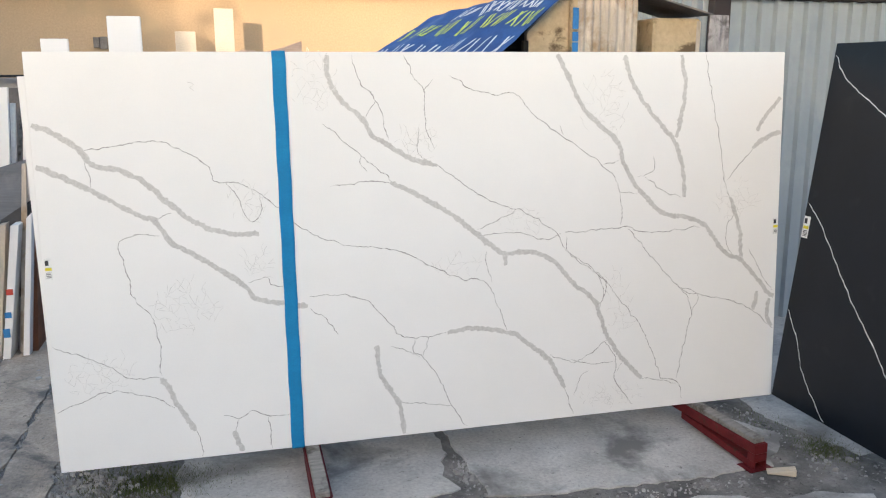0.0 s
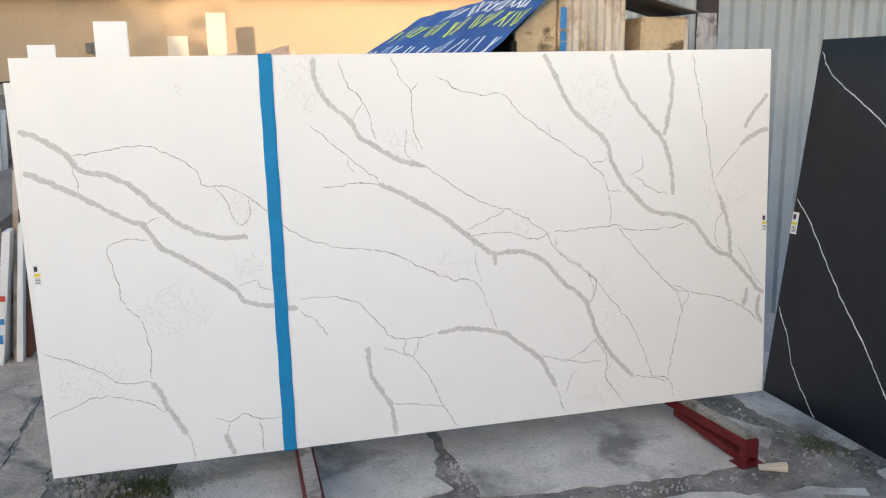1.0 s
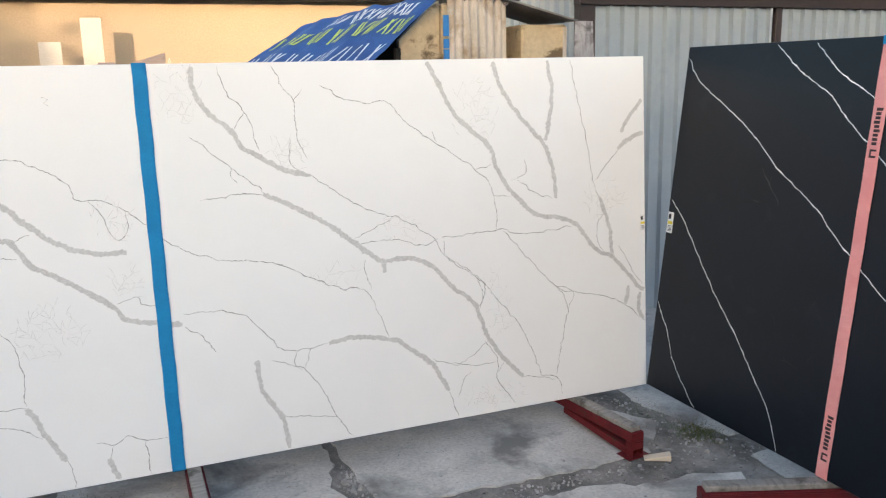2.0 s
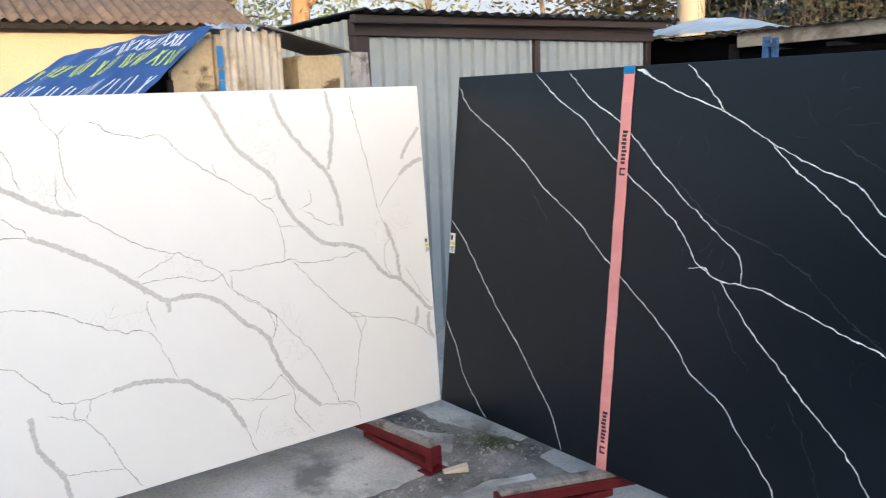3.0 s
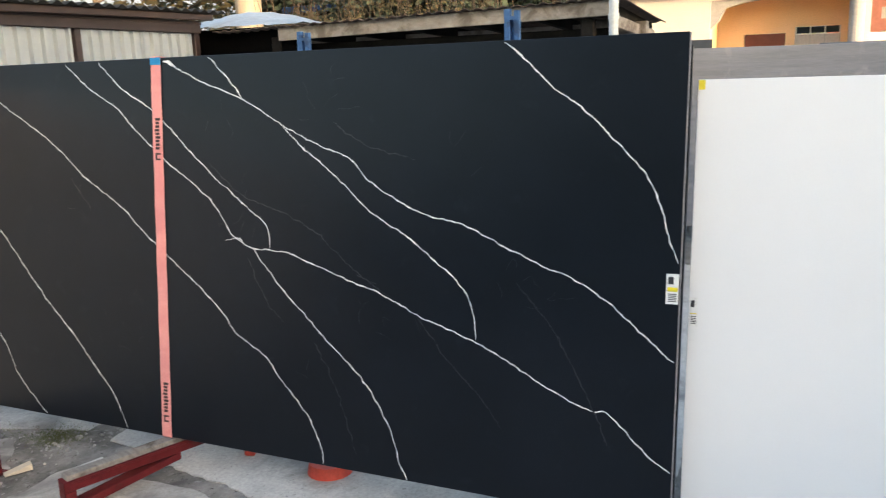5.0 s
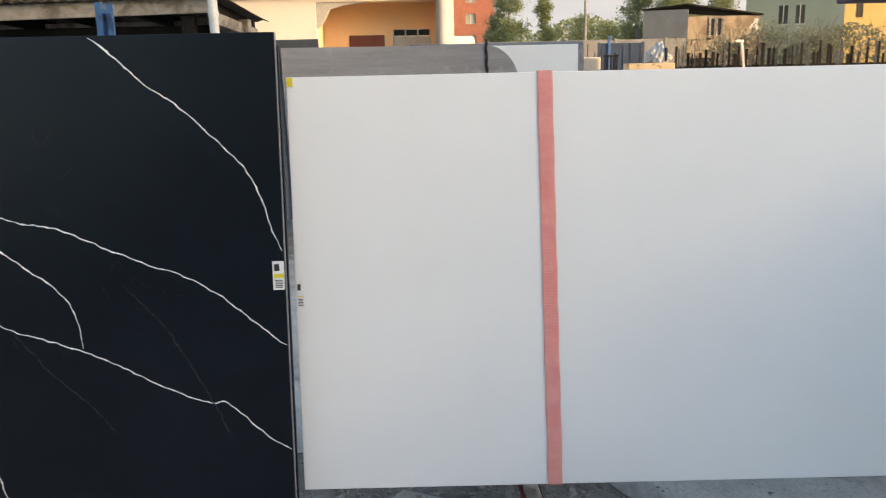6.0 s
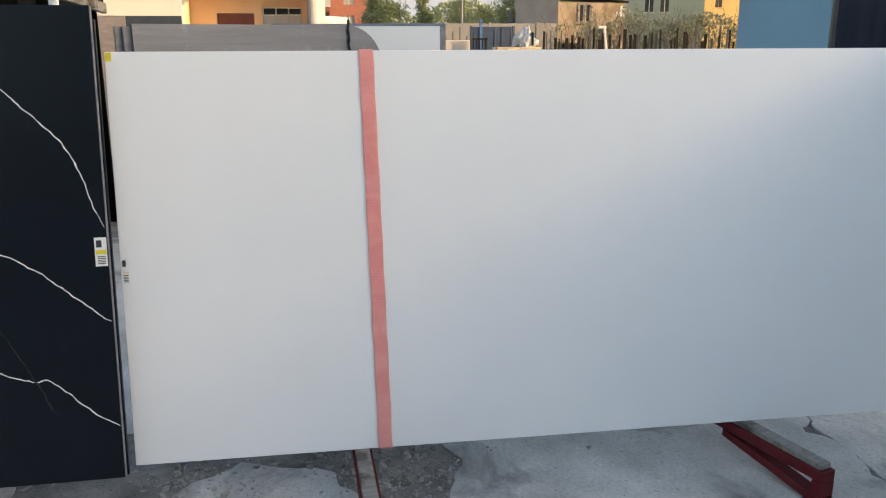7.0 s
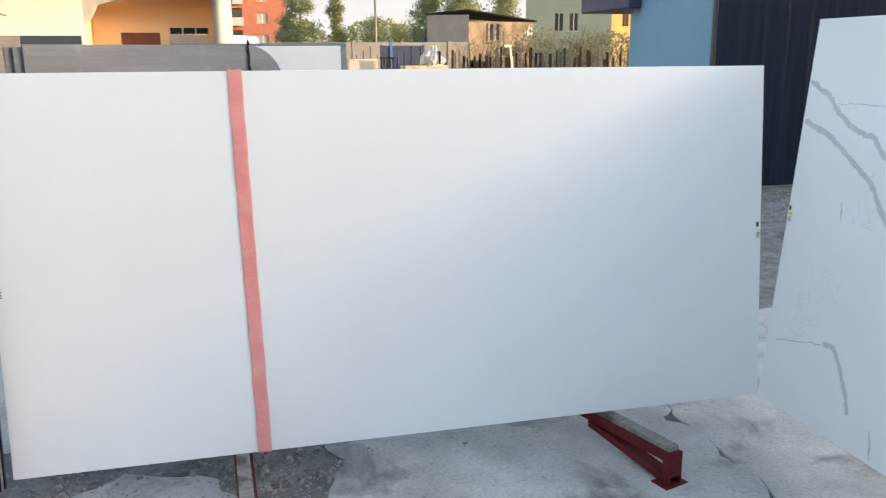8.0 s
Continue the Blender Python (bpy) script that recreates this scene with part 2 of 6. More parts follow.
leaf_spring = material("spring_leaves", (0.16, 0.19, 0.085), (0.28, 0.31, 0.15), 0.7, 1.2, 10, 0)
leaf_dark = material("dark_conifer_needles", (0.016, 0.026, 0.013), (0.036, 0.05, 0.024), 0.8, 1.2, 10, 0)
leaf_gold = material("sunlit_olive_leaves", (0.055, 0.046, 0.018), (0.11, 0.085, 0.035), 0.8, 1.2, 10, 0)
blossom = material("blossoming_shrub", (0.085, 0.1, 0.05), (0.25, 0.255, 0.18), 0.8, 2.2, 14, 0)
dead_twig = material("dry_brush_twigs", (0.06, 0.042, 0.028), (0.12, 0.085, 0.056), 0.9, 3, 20, 0)
for leaf in (leaf_spring, leaf_gold, blossom, grass_mat):
    tree_nodes = leaf.node_tree
    shade = tree_nodes.nodes["Principled BSDF"]
    thin = tree_nodes.nodes.new("ShaderNodeBsdfTranslucent")
    both = tree_nodes.nodes.new("ShaderNodeMixShader")
    both.inputs[0].default_value = 0.45
    tree_nodes.links.new(shade.inputs["Base Color"].links[0].from_socket, thin.inputs["Color"])
    tree_nodes.links.new(shade.outputs[0], both.inputs[1])
    tree_nodes.links.new(thin.outputs[0], both.inputs[2])
    tree_nodes.links.new(both.outputs[0], tree_nodes.nodes["Material Output"].inputs["Surface"])
for black, gloss in ((canopy_shade, 0.03), (dark_wood_and_shade, 0.12), (dark_roof, 0.12)):
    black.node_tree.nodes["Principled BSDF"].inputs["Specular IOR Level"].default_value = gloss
bag_white = material("white_woven_bag", (0.4, 0.395, 0.38), (0.5, 0.49, 0.48), 0.6, 6, 60, 0.3)


# ---------------------------------------------------------------- mesh helpers
def box(bm, x0, x1, y0, y1, z0, z1, bevel=0.0, m=None):
    """Adds a box, bevelled if wanted, to bm."""
    made = bmesh.ops.create_cube(bm, size=1.0)["verts"]
    for v in made:
        v.co = Vector(((x0 + x1) / 2 + v.co.x * (x1 - x0), (y0 + y1) / 2 + v.co.y * (y1 - y0), (z0 + z1) / 2 + v.co.z * (z1 - z0)))
    if bevel:
        edges = list({e for v in made for e in v.link_edges})
        out = bmesh.ops.bevel(bm, geom=edges, offset=bevel, segments=1, affect="EDGES")
        made = list({v for f in out["faces"] for v in f.verts} | {v for v in made if v.is_valid})
    if m:
        for v in made:
            v.co = m @ v.co
    return made


def boxed(*spans, bevel=0.0):
    bm = bmesh.new()
    for s in spans:
        box(bm, *s, bevel=bevel)
    return bm


def extruded(outline, y0, y1, bevel=0.0):
    """Prism whose outline lies in x, z."""
    bm = bmesh.new()
    f = bm.faces.new([bm.verts.new((x, y0, z)) for x, z in outline])
    out = bmesh.ops.extrude_face_region(bm, geom=[f])
    for v in out["geom"]:
        if isinstance(v, bmesh.types.BMVert):
            v.co.y = y1
    bmesh.ops.recalc_face_normals(bm, faces=bm.faces)
    if bevel:
        bmesh.ops.bevel(bm, geom=list(bm.edges), offset=bevel, segments=1, affect="EDGES")
    return bm


def tube(points, radii, sides=8):
    """Tapered tube along points."""
    bm = bmesh.new()
    rings = []
    for i, c in enumerate(points):
        c = Vector(c)
        d = (Vector(points[min(i + 1, len(points) - 1)]) - Vector(points[max(i - 1, 0)])).normalized()
        a = d.orthogonal().normalized()
        b = d.cross(a)
        rings.append([bm.verts.new(c + radii[i] * (math.cos(k * math.tau / sides) * a + math.sin(k * math.tau / sides) * b)) for k in range(sides)])
    for r, s in zip(rings, rings[1:]):
        for k in range(sides):
            bm.faces.new((r[k], r[(k + 1) % sides], s[(k + 1) % sides], s[k]))
    bm.faces.new(rings[0][::-1])
    bm.faces.new(rings[-1])
    bmesh.ops.recalc_face_normals(bm, faces=bm.faces)
    return bm


def to_mesh(name, bm, *mats):
    me = bpy.data.meshes.new(name)
    bm.to_mesh(me)
    bm.free()
    for m in mats:
        me.materials.append(m)
    return me


def part(name, bm, mat, parent, label="", at=None):
    ob = new(name, to_mesh(name, bm, mat))
    ob.parent = parent
    if at is not None:
        ob.matrix_basis = at
    if label:
        ob["label"] = label
    return ob


def thing(name, m, label, category, group="", kind=""):
    ob = new(name)
    ob.empty_display_size = 0.1
    ob.matrix_basis = m
    return tagged(ob, label, category, group, kind)


def whole(name, bm, mat, m, label, category, group="", kind=""):
    ob = new(name, to_mesh(name, bm, mat))
    ob.matrix_basis = m
    return tagged(ob, label, category, group, kind)


def smooth(ob):
    for f in ob.data.polygons:
        f.use_smooth = True
    return ob


def raw(name, verts, faces, mat):
    me = bpy.data.meshes.new(name)
    me.from_pydata([tuple(v) for v in verts], [], faces)
    me.materials.append(mat)
    me.update()
    return me


# ---------------------------------------------------------------- slabs
def stone_slab(name, m, w, h, mat, label, thick=0.02, edge=None, group=""):
    ob = thing(name, m, label, "stone slab", group)
    part("panel", boxed((0, w, 0, thick, 0, h), bevel=0.0015), mat, ob)
    if edge:
        part("sawn_edge", boxed((w + 0.0005, w + 0.003, 0.002, thick, 0.002, h - 0.002)), edge, ob, "unpolished grey sawn edge")
    return ob


def ribbon(points, width, seed, wobble, step=0.012, beads=0.0, kinks=0.0):
    """Ribbon in the x, z plane along a smoothed path, uneven in width, with v across it."""
    rnd = random.Random(seed)
    pts = [Vector((x, z)) for x, z in points]
    ext = [pts[0] * 2 - pts[1], *pts, pts[-1] * 2 - pts[-2]]
    path = []
    for a, b, c, d in zip(ext, ext[1:], ext[2:], ext[3:]):
        n = max(2, int((c - b).length / step))
        for i in range(n):
            t = i / n
            path.append(0.5 * (2 * b + (c - a) * t + (2 * a - 5 * b + 4 * c - d) * t * t + (3 * b - a - 3 * c + d) * t ** 3))
    path.append(pts[-1])
    out, jog, kink, kink_next = [], 0.0, 0.0, 0.0
    for i, q in enumerate(path):
        d = (path[min(i + 1, len(path) - 1)] - path[max(i - 1, 0)])
        d = d.normalized() if d.length else Vector((1, 0))
        jog = jog * 0.55 + rnd.uniform(-wobble, wobble)
        if width < 0.012:
            if i % 3 == 0:
                kink, kink_next = kink_next, rnd.uniform(-1, 1) * kinks
            jag = kink + (kink_next - kink) * (i % 3) / 3
        else:
            jag = 0.004 * noise.noise((i * 0.16, seed * 1.9, 4.0))
        n = Vector((-d.y, d.x))
        s = 0.66 + (0.25 if width > 0.012 else 0.5) * noise.noise((i * 0.21, seed * 3.7, 0.0)) + rnd.uniform(-0.16, 0.16) * (1 + beads)
        if rnd.random() < 0.04:
            s += 0.9 * beads
        end = min(1.0, (0.7 if width > 0.012 else 0.4) + min(i, len(path) - 1 - i) * 0.16)
        w = max(0.25, 0.35 + s) * width * 0.5 * end
        out.append((q + n * (jog + jag + w), q + n * (jog + jag - w)))
    return out


VEIN_COUNT = [0]


def vein(slab, width, mat, *points):
    """A mineral vein let into the polished face of a slab; broad ones carry hair lines along their edges."""
    VEIN_COUNT[0] += 1
    seed = VEIN_COUNT[0]
    hair = width < 0.012
    pairs = ribbon(points, width, seed, (0.0016 if mat is vein_white else 0.0026) if hair else 0.0026, 0.008, 1.0 if mat is vein_white else 0.3, 0.003 if mat is vein_white else 0.0046)
    bm = bmesh.new()
    uvs = bm.loops.layers.uv.new("across")
    lift = -0.0006 - 0.00002 * (seed % 9)
    wide, tall = slab.children[0].dimensions.x - 0.003, slab.children[0].dimensions.z - 0.003
    inside = [all(0.003 < q.x < wide and 0.003 < q.y < tall for q in pair) for pair in pairs]

    def strip(lines, y):
        rows = [[bm.verts.new((q.x, y, q.y)) for q in pair] for pair in lines]
        for r, s in zip(rows, rows[1:]):
            f = bm.faces.new((r[1], s[1], s[0], r[0]))
            for loop, v in zip(f.loops, (0, 0, 1, 1)):
                loop[uvs].uv = (0.5, v)

    strip([pair for pair, ok in zip(pairs, inside) if ok], lift)
    part("vein", bm, mat, slab)
    if not hair and slab is slab_a:
        bm = bmesh.new()
        uvs = bm.loops.layers.uv.new("across")
        for side in (0, 1):
            run = []
            for i, pair in enumerate(pairs):
                on = inside[i] and noise.noise((i * 0.11, seed * 2.3, side * 5.0)) > 0.02
                if on:
                    rim = pair[side].lerp(pair[1 - side], 0.06 + 0.05 * noise.noise((i * 0.7, seed, side)))
                    run.append((rim + Vector((0.0008, 0.0008)), rim - Vector((0.0008, 0.0008))))
                if (not on or i == len(pairs) - 1) and run:
                    if len(run) > 2:
                        strip(run, lift - 0.0002)
                    run = []
        part("vein_rim", bm, vein_fine, slab)


def crackle(slab, mat, x, z, rx, rz, count, seed):
    """A patch of hair-fine veins that close into small uneven cells."""
    rnd = random.Random(seed)
    bm = bmesh.new()
    uvs = bm.loops.layers.uv.new("across")
    pitch = math.sqrt(1.5 * rx * rz / count) if slab is not slab_b else 0.05
    nx, nz = int(rx / pitch) + 2, int(rz / pitch) + 2
    knots = {}
    for j in range(-nz, nz + 1):
        for i in range(-nx, nx + 1):
            knots[i, j] = (x + (i + 0.5 * (j % 2) + rnd.uniform(-0.36, 0.36)) * pitch, z + (j * 0.9 + rnd.uniform(-0.36, 0.36)) * pitch)
    for (i, j), a in knots.items():
        for step in ((1, 0), (0, 1), (1, 1) if j % 2 else (-1, 1)):
            b = knots.get((i + step[0], j + step[1]))
            far = math.hypot((a[0] - x) / rx, (a[1] - z) / rz)
            if b is None or far > 1.1 or rnd.random() > (0.74 - 0.4 * far) * (1.0 if slab is not slab_b else 0.14):
                continue
            mid = ((a[0] + b[0]) / 2 + rnd.uniform(-0.2, 0.2) * pitch, (a[1] + b[1]) / 2 + rnd.uniform(-0.2, 0.2) * pitch)
            rows = [[bm.verts.new((q.x, -0.0009, q.y)) for q in pair] for pair in ribbon((a, mid, b), 0.0024, seed + i * 7 + j, 0.0008, 0.007)]
            for r, s in zip(rows, rows[1:]):
                f = bm.faces.new((r[1], s[1], s[0], r[0]))
                for loop, v in zip(f.loops, (0, 0, 1, 1)):
                    loop[uvs].uv = (0.5, v)
    part("crackle", bm, mat, slab, "hair-fine closed veining")


def strap(slab, name, x_top, x_bottom, h, mat, label, cap=0.0):
    """Webbing pulled over the top edge of a slab and down its face."""
    ob = thing(name, slab.matrix_basis.copy(), label, "strap")
    bm = bmesh.new()
    n, half = 26, 0.026
    front = [(x_top + (x_bottom - x_top) * i / n + 0.0012 * math.sin(i * 1.7), -0.0026 - 0.0008 * abs(math.sin(i * 0.9)), h * (1 - i / n) + 0.003) for i in range(n + 1)]
    path = [(x_top, 0.03, h - 0.05), (x_top, 0.026, h + 0.003), *front, (x_bottom, 0.004, -0.004)]
    rows = [[bm.verts.new((x + s * half, y - (0.0016 if abs(s) < 0.9 else 0), z)) for s in (-1, -0.8, 0.8, 1)] for x, y, z in path]
    for r, s in zip(rows, rows[1:]):
        for k in range(3):
            bm.faces.new((r[k], s[k], s[k + 1], r[k + 1]))
    web = part("webbing", bm, mat, ob)
    thick = web.modifiers.new("thickness", "SOLIDIFY")
    thick.thickness, thick.offset = 0.0018, 1.0
    if mat is strap_blue:
        part("sewn_fold", boxed((x_top - half - 0.001, x_top + half + 0.001, -0.0075, -0.0055, h * 0.886, h * 0.892)), mat, ob, "sewn fold across the webbing")
    if cap:
        part("tape", boxed((x_top - half - 0.001, x_top + half + 0.001, -0.0072, -0.0052, h - cap, h + 0.001)), strap_blue, ob, "blue tape at the top edge")
    return ob


def label_sticker(slab, x, z, w, h, bands):
    """Paper label with plain printed bars and a yellow band."""
    ob = thing("paper_label", slab.matrix_basis @ pose(x, 0, z), "white paper barcode label with a yellow band", "label", "labels on the slab edges")
    part("paper", boxed((0, w, -0.0016, -0.0004, 0, h)), label_white, ob)
    part("yellow_band", boxed((w * 0.1, w * 0.95, -0.0024, -0.0018, h * 0.42, h * (0.56 if slab is not slab_c else 0.45))), label_yellow, ob)
    for k in range(bands):
        z0 = h * (0.08 + 0.3 * k / bands)
        part("printed_bar", boxed((w * 0.2, w * 0.85, -0.0024, -0.0018, z0, z0 + h * 0.028)), label_black, ob)
    part("printed_bar", boxed((w * 0.15, w * 0.6, -0.0024, -0.0018, h * 0.66, h * 0.9)), label_black, ob)


SLAB_A = pose(-1.6, 0.0, 0.141, -3.6, 0, 0)
SLAB_B = pose(1.557, -0.048, 0.165, -6.57, 0, -88.72)
SLAB_C = pose(1.708, -3.315, 0.167, -5.66, 0, -89.93)
SLAB_E = pose(1.722, -6.462, 0.16, -5.0, 0, 180)
slab_a = stone_slab("marbled_slab", SLAB_A, 3.191, 1.623, quartz_white, "large white quartz slab with grey marble veins leaning on a rack")
slab_b = stone_slab("black_slab", SLAB_B, 3.247, 1.641, quartz_black, "large black quartz slab with white lightning veins on a rack", edge=slab_edge)
slab_c = stone_slab("plain_slab", SLAB_C, 3.138, 1.484, quartz_plain, "large plain white quartz slab leaning on a rack")
slab_e = stone_slab("marbled_slab", SLAB_E, 3.19, 1.68, quartz_white, "white quartz slab with soft grey veins facing the black one's end")

vein(slab_a, 0.022, vein_grey, (0.01, 1.36), (0.09, 1.32), (0.17, 1.26), (0.21, 1.20), (0.31, 1.18), (0.39, 1.13), (0.48, 1.04), (0.58, 0.96), (0.68, 0.92), (0.81, 0.91))
vein(slab_a, 0.022, vein_grey, (0.01, 1.20), (0.08, 1.17), (0.21, 1.10), (0.35, 1.01), (0.42, 0.98), (0.47, 0.90), (0.57, 0.83), (0.67, 0.76), (0.74, 0.70), (0.80, 0.64), (0.90, 0.62), (0.99, 0.60))
vein(slab_a, 0.022, vein_grey, (1.11, 1.61), (1.11, 1.52), (1.15, 1.44), (1.24, 1.36), (1.28, 1.29), (1.35, 1.25), (1.42, 1.20), (1.55, 1.16))
vein(slab_a, 0.022, vein_grey, (1.35, 1.10), (1.46, 1.04), (1.61, 0.95), (1.73, 0.85), (1.81, 0.79), (1.85, 0.77), (1.96, 0.77), (2.06, 0.73), (2.15, 0.63), (2.26, 0.53), (2.31, 0.40), (2.38, 0.28), (2.50, 0.15))
vein(slab_a, 0.022, vein_grey, (1.84, 0.78), (1.85, 0.72))
vein(slab_a, 0.022, vein_grey, (2.08, 1.62), (2.14, 1.51), (2.21, 1.38), (2.36, 1.24), (2.40, 1.14), (2.47, 1.03), (2.60, 0.91), (2.71, 0.89), (2.81, 0.84), (2.90, 0.73), (3.00, 0.67), (3.11, 0.56), (3.16, 0.50), (3.24, 0.47))
vein(slab_a, 0.022, vein_grey, (2.40, 1.61), (2.43, 1.50), (2.52, 1.37), (2.63, 1.25), (2.68, 1.13), (2.70, 0.98))
vein(slab_a, 0.022, vein_grey, (2.67, 1.61), (2.69, 1.48), (2.68, 1.37), (2.65, 1.25))
vein(slab_a, 0.022, vein_grey, (2.93, 0.97), (2.98, 0.84), (3.00, 0.68))
vein(slab_a, 0.022, vein_grey, (3.19, 1.43), (3.10, 1.34), (3.06, 1.27))
vein(slab_a, 0.022, vein_grey, (3.21, 1.27), (3.09, 1.23), (3.04, 1.19))
vein(slab_a, 0.022, vein_grey, (3.09, 0.52), (3.08, 0.43))
vein(slab_a, 0.022, vein_grey, (3.16, 0.48), (3.15, 0.39), (3.22, 0.30))
vein(slab_a, 0.022, vein_grey, (1.58, 0.44), (1.68, 0.45), (1.86, 0.42), (1.96, 0.35), (2.05, 0.27), (2.12, 0.14))
vein(slab_a, 0.022, vein_grey, (1.27, 0.41), (1.28, 0.30), (1.32, 0.21), (1.36, 0.14), (1.38, 0.00))
vein(slab_a, 0.022, vein_grey, (0.40, 0.35), (0.43, 0.29), (0.48, 0.19), (0.52, 0.12))
vein(slab_a, 0.022, vein_grey, (0.67, 0.10), (0.68, 0.06), (0.70, 0.00))
vein(slab_a, 0.0040, vein_thin, (0.18, 1.26), (0.29, 1.27), (0.43, 1.29), (0.55, 1.24), (0.63, 1.18), (0.66, 1.12), (0.74, 1.12), (0.82, 1.07), (0.90, 1.00), (0.99, 0.92), (1.15, 0.85), (1.36, 0.81), (1.51, 0.74), (1.65, 0.67), (1.76, 0.65), (1.82, 0.51), (1.85, 0.43))
vein(slab_a, 0.0040, vein_thin, (0.18, 1.25), (0.20, 1.11))
vein(slab_a, 0.0040, vein_thin, (0.42, 0.98), (0.48, 1.01))
vein(slab_a, 0.0040, vein_thin, (0.43, 0.92), (0.34, 0.93), (0.28, 0.89), (0.30, 0.78), (0.32, 0.68), (0.37, 0.62), (0.40, 0.51), (0.40, 0.36))
vein(slab_a, 0.0040, vein_thin, (0.01, 0.51), (0.12, 0.46), (0.20, 0.42), (0.29, 0.36), (0.40, 0.35))
vein(slab_a, 0.0040, vein_thin, (0.00, 0.24), (0.09, 0.28), (0.19, 0.31), (0.28, 0.30), (0.39, 0.26), (0.44, 0.22))
vein(slab_a, 0.0040, vein_thin, (0.52, 0.12), (0.54, -0.00))
vein(slab_a, 0.0040, vein_thin, (0.63, 0.17), (0.69, 0.15), (0.74, 0.18), (0.81, 0.15), (0.90, 0.15))
vein(slab_a, 0.0040, vein_thin, (0.81, 0.15), (0.82, 0.00))
vein(slab_a, 0.0040, vein_thin, (0.69, 0.15), (0.67, 0.10))
vein(slab_a, 0.0040, vein_thin, (1.21, 1.61), (1.24, 1.50), (1.30, 1.43), (1.35, 1.27))
vein(slab_a, 0.0040, vein_thin, (1.30, 1.43), (1.25, 1.36))
vein(slab_a, 0.0040, vein_thin, (1.42, 1.61), (1.46, 1.52), (1.50, 1.46), (1.50, 1.34), (1.54, 1.23))
vein(slab_a, 0.0040, vein_thin, (1.54, 1.51), (1.50, 1.46))
vein(slab_a, 0.0040, vein_thin, (1.61, 1.53), (1.69, 1.48), (1.79, 1.45), (1.89, 1.45), (1.98, 1.36), (2.12, 1.26), (2.31, 1.13), (2.38, 1.02), (2.39, 0.86))
vein(slab_a, 0.0040, vein_thin, (1.08, 1.34), (1.19, 1.25), (1.26, 1.18), (1.35, 1.10), (1.23, 1.10), (1.10, 1.09))
vein(slab_a, 0.0040, vein_thin, (1.55, 1.16), (1.66, 1.08), (1.78, 1.00), (1.92, 0.95), (2.07, 0.86), (2.12, 0.78), (2.28, 0.65), (2.41, 0.50), (2.51, 0.36), (2.58, 0.19), (2.60, 0.14), (2.68, 0.12), (2.71, 0.03))
vein(slab_a, 0.0040, vein_thin, (2.12, 0.85), (2.26, 0.85), (2.40, 0.86), (2.53, 0.83), (2.78, 0.84))
vein(slab_a, 0.0040, vein_thin, (2.42, 0.85), (2.53, 0.73), (2.69, 0.56), (2.85, 0.51), (2.97, 0.48), (3.08, 0.42), (3.22, 0.30))
vein(slab_a, 0.0040, vein_thin, (1.72, 0.88), (1.84, 0.93), (1.90, 0.96))
vein(slab_a, 0.0040, vein_thin, (1.00, 0.64), (1.12, 0.64), (1.24, 0.60), (1.33, 0.50), (1.38, 0.44), (1.50, 0.43), (1.58, 0.44))
vein(slab_a, 0.0040, vein_thin, (1.50, 0.43), (1.47, 0.35))
vein(slab_a, 0.0040, vein_thin, (1.33, 0.40), (1.47, 0.34), (1.54, 0.23), (1.59, 0.12), (1.66, 0.01))
vein(slab_a, 0.0040, vein_thin, (1.37, 0.15), (1.49, 0.13), (1.59, 0.11))
vein(slab_a, 0.0040, vein_thin, (2.05, 0.30), (2.18, 0.26), (2.33, 0.35))
vein(slab_a, 0.0040, vein_thin, (2.12, 0.14), (2.16, 0.01))
vein(slab_a, 0.0040, vein_thin, (2.79, 1.61), (2.83, 1.41), (2.87, 1.23), (2.90, 1.05), (2.93, 0.97))
vein(slab_a, 0.0040, vein_thin, (2.91, 1.05), (2.98, 1.12), (3.04, 1.19))
vein(slab_a, 0.0040, vein_thin, (2.69, 0.56), (2.75, 0.46), (2.71, 0.29), (2.68, 0.13))
vein(slab_a, 0.0040, vein_thin, (2.50, 1.08), (2.60, 1.01), (2.68, 0.98))
vein(slab_a, 0.0040, vein_thin, (2.47, 1.08), (2.54, 1.11), (2.54, 1.17))
vein(slab_a, 0.0040, vein_thin, (2.28, 0.65), (2.31, 0.56), (2.28, 0.50))
vein(slab_a, 0.0040, vein_thin, (1.00, 0.59), (1.07, 0.53), (1.11, 0.47))
vein(slab_a, 0.0040, vein_thin, (2.31, 0.35), (2.37, 0.24), (2.36, 0.17), (2.40, 0.10), (2.46, 0.03))
for path in (((1.227, 1.212), (1.233, 1.177), (1.251, 1.147)),
             ((1.472, 1.321), (1.466, 1.235), (1.498, 1.192)), ((2.094, 1.315), (2.112, 1.271)), ((2.293, 1.139), (2.333, 1.143), (2.376, 1.156)), ((2.375, 1.014), (2.466, 1.006)),
             ((2.129, 0.83), (2.129, 0.772), (2.202, 0.707), (2.303, 0.634), (2.312, 0.561), (2.285, 0.498)), ((1.728, 0.858), (1.835, 0.86), (1.924, 0.858), (2.015, 0.821), (2.1, 0.849)),
             ((1.762, 0.783), (1.752, 0.749), (1.781, 0.648))):
    vein(slab_a, 0.0038, vein_thin, *path)
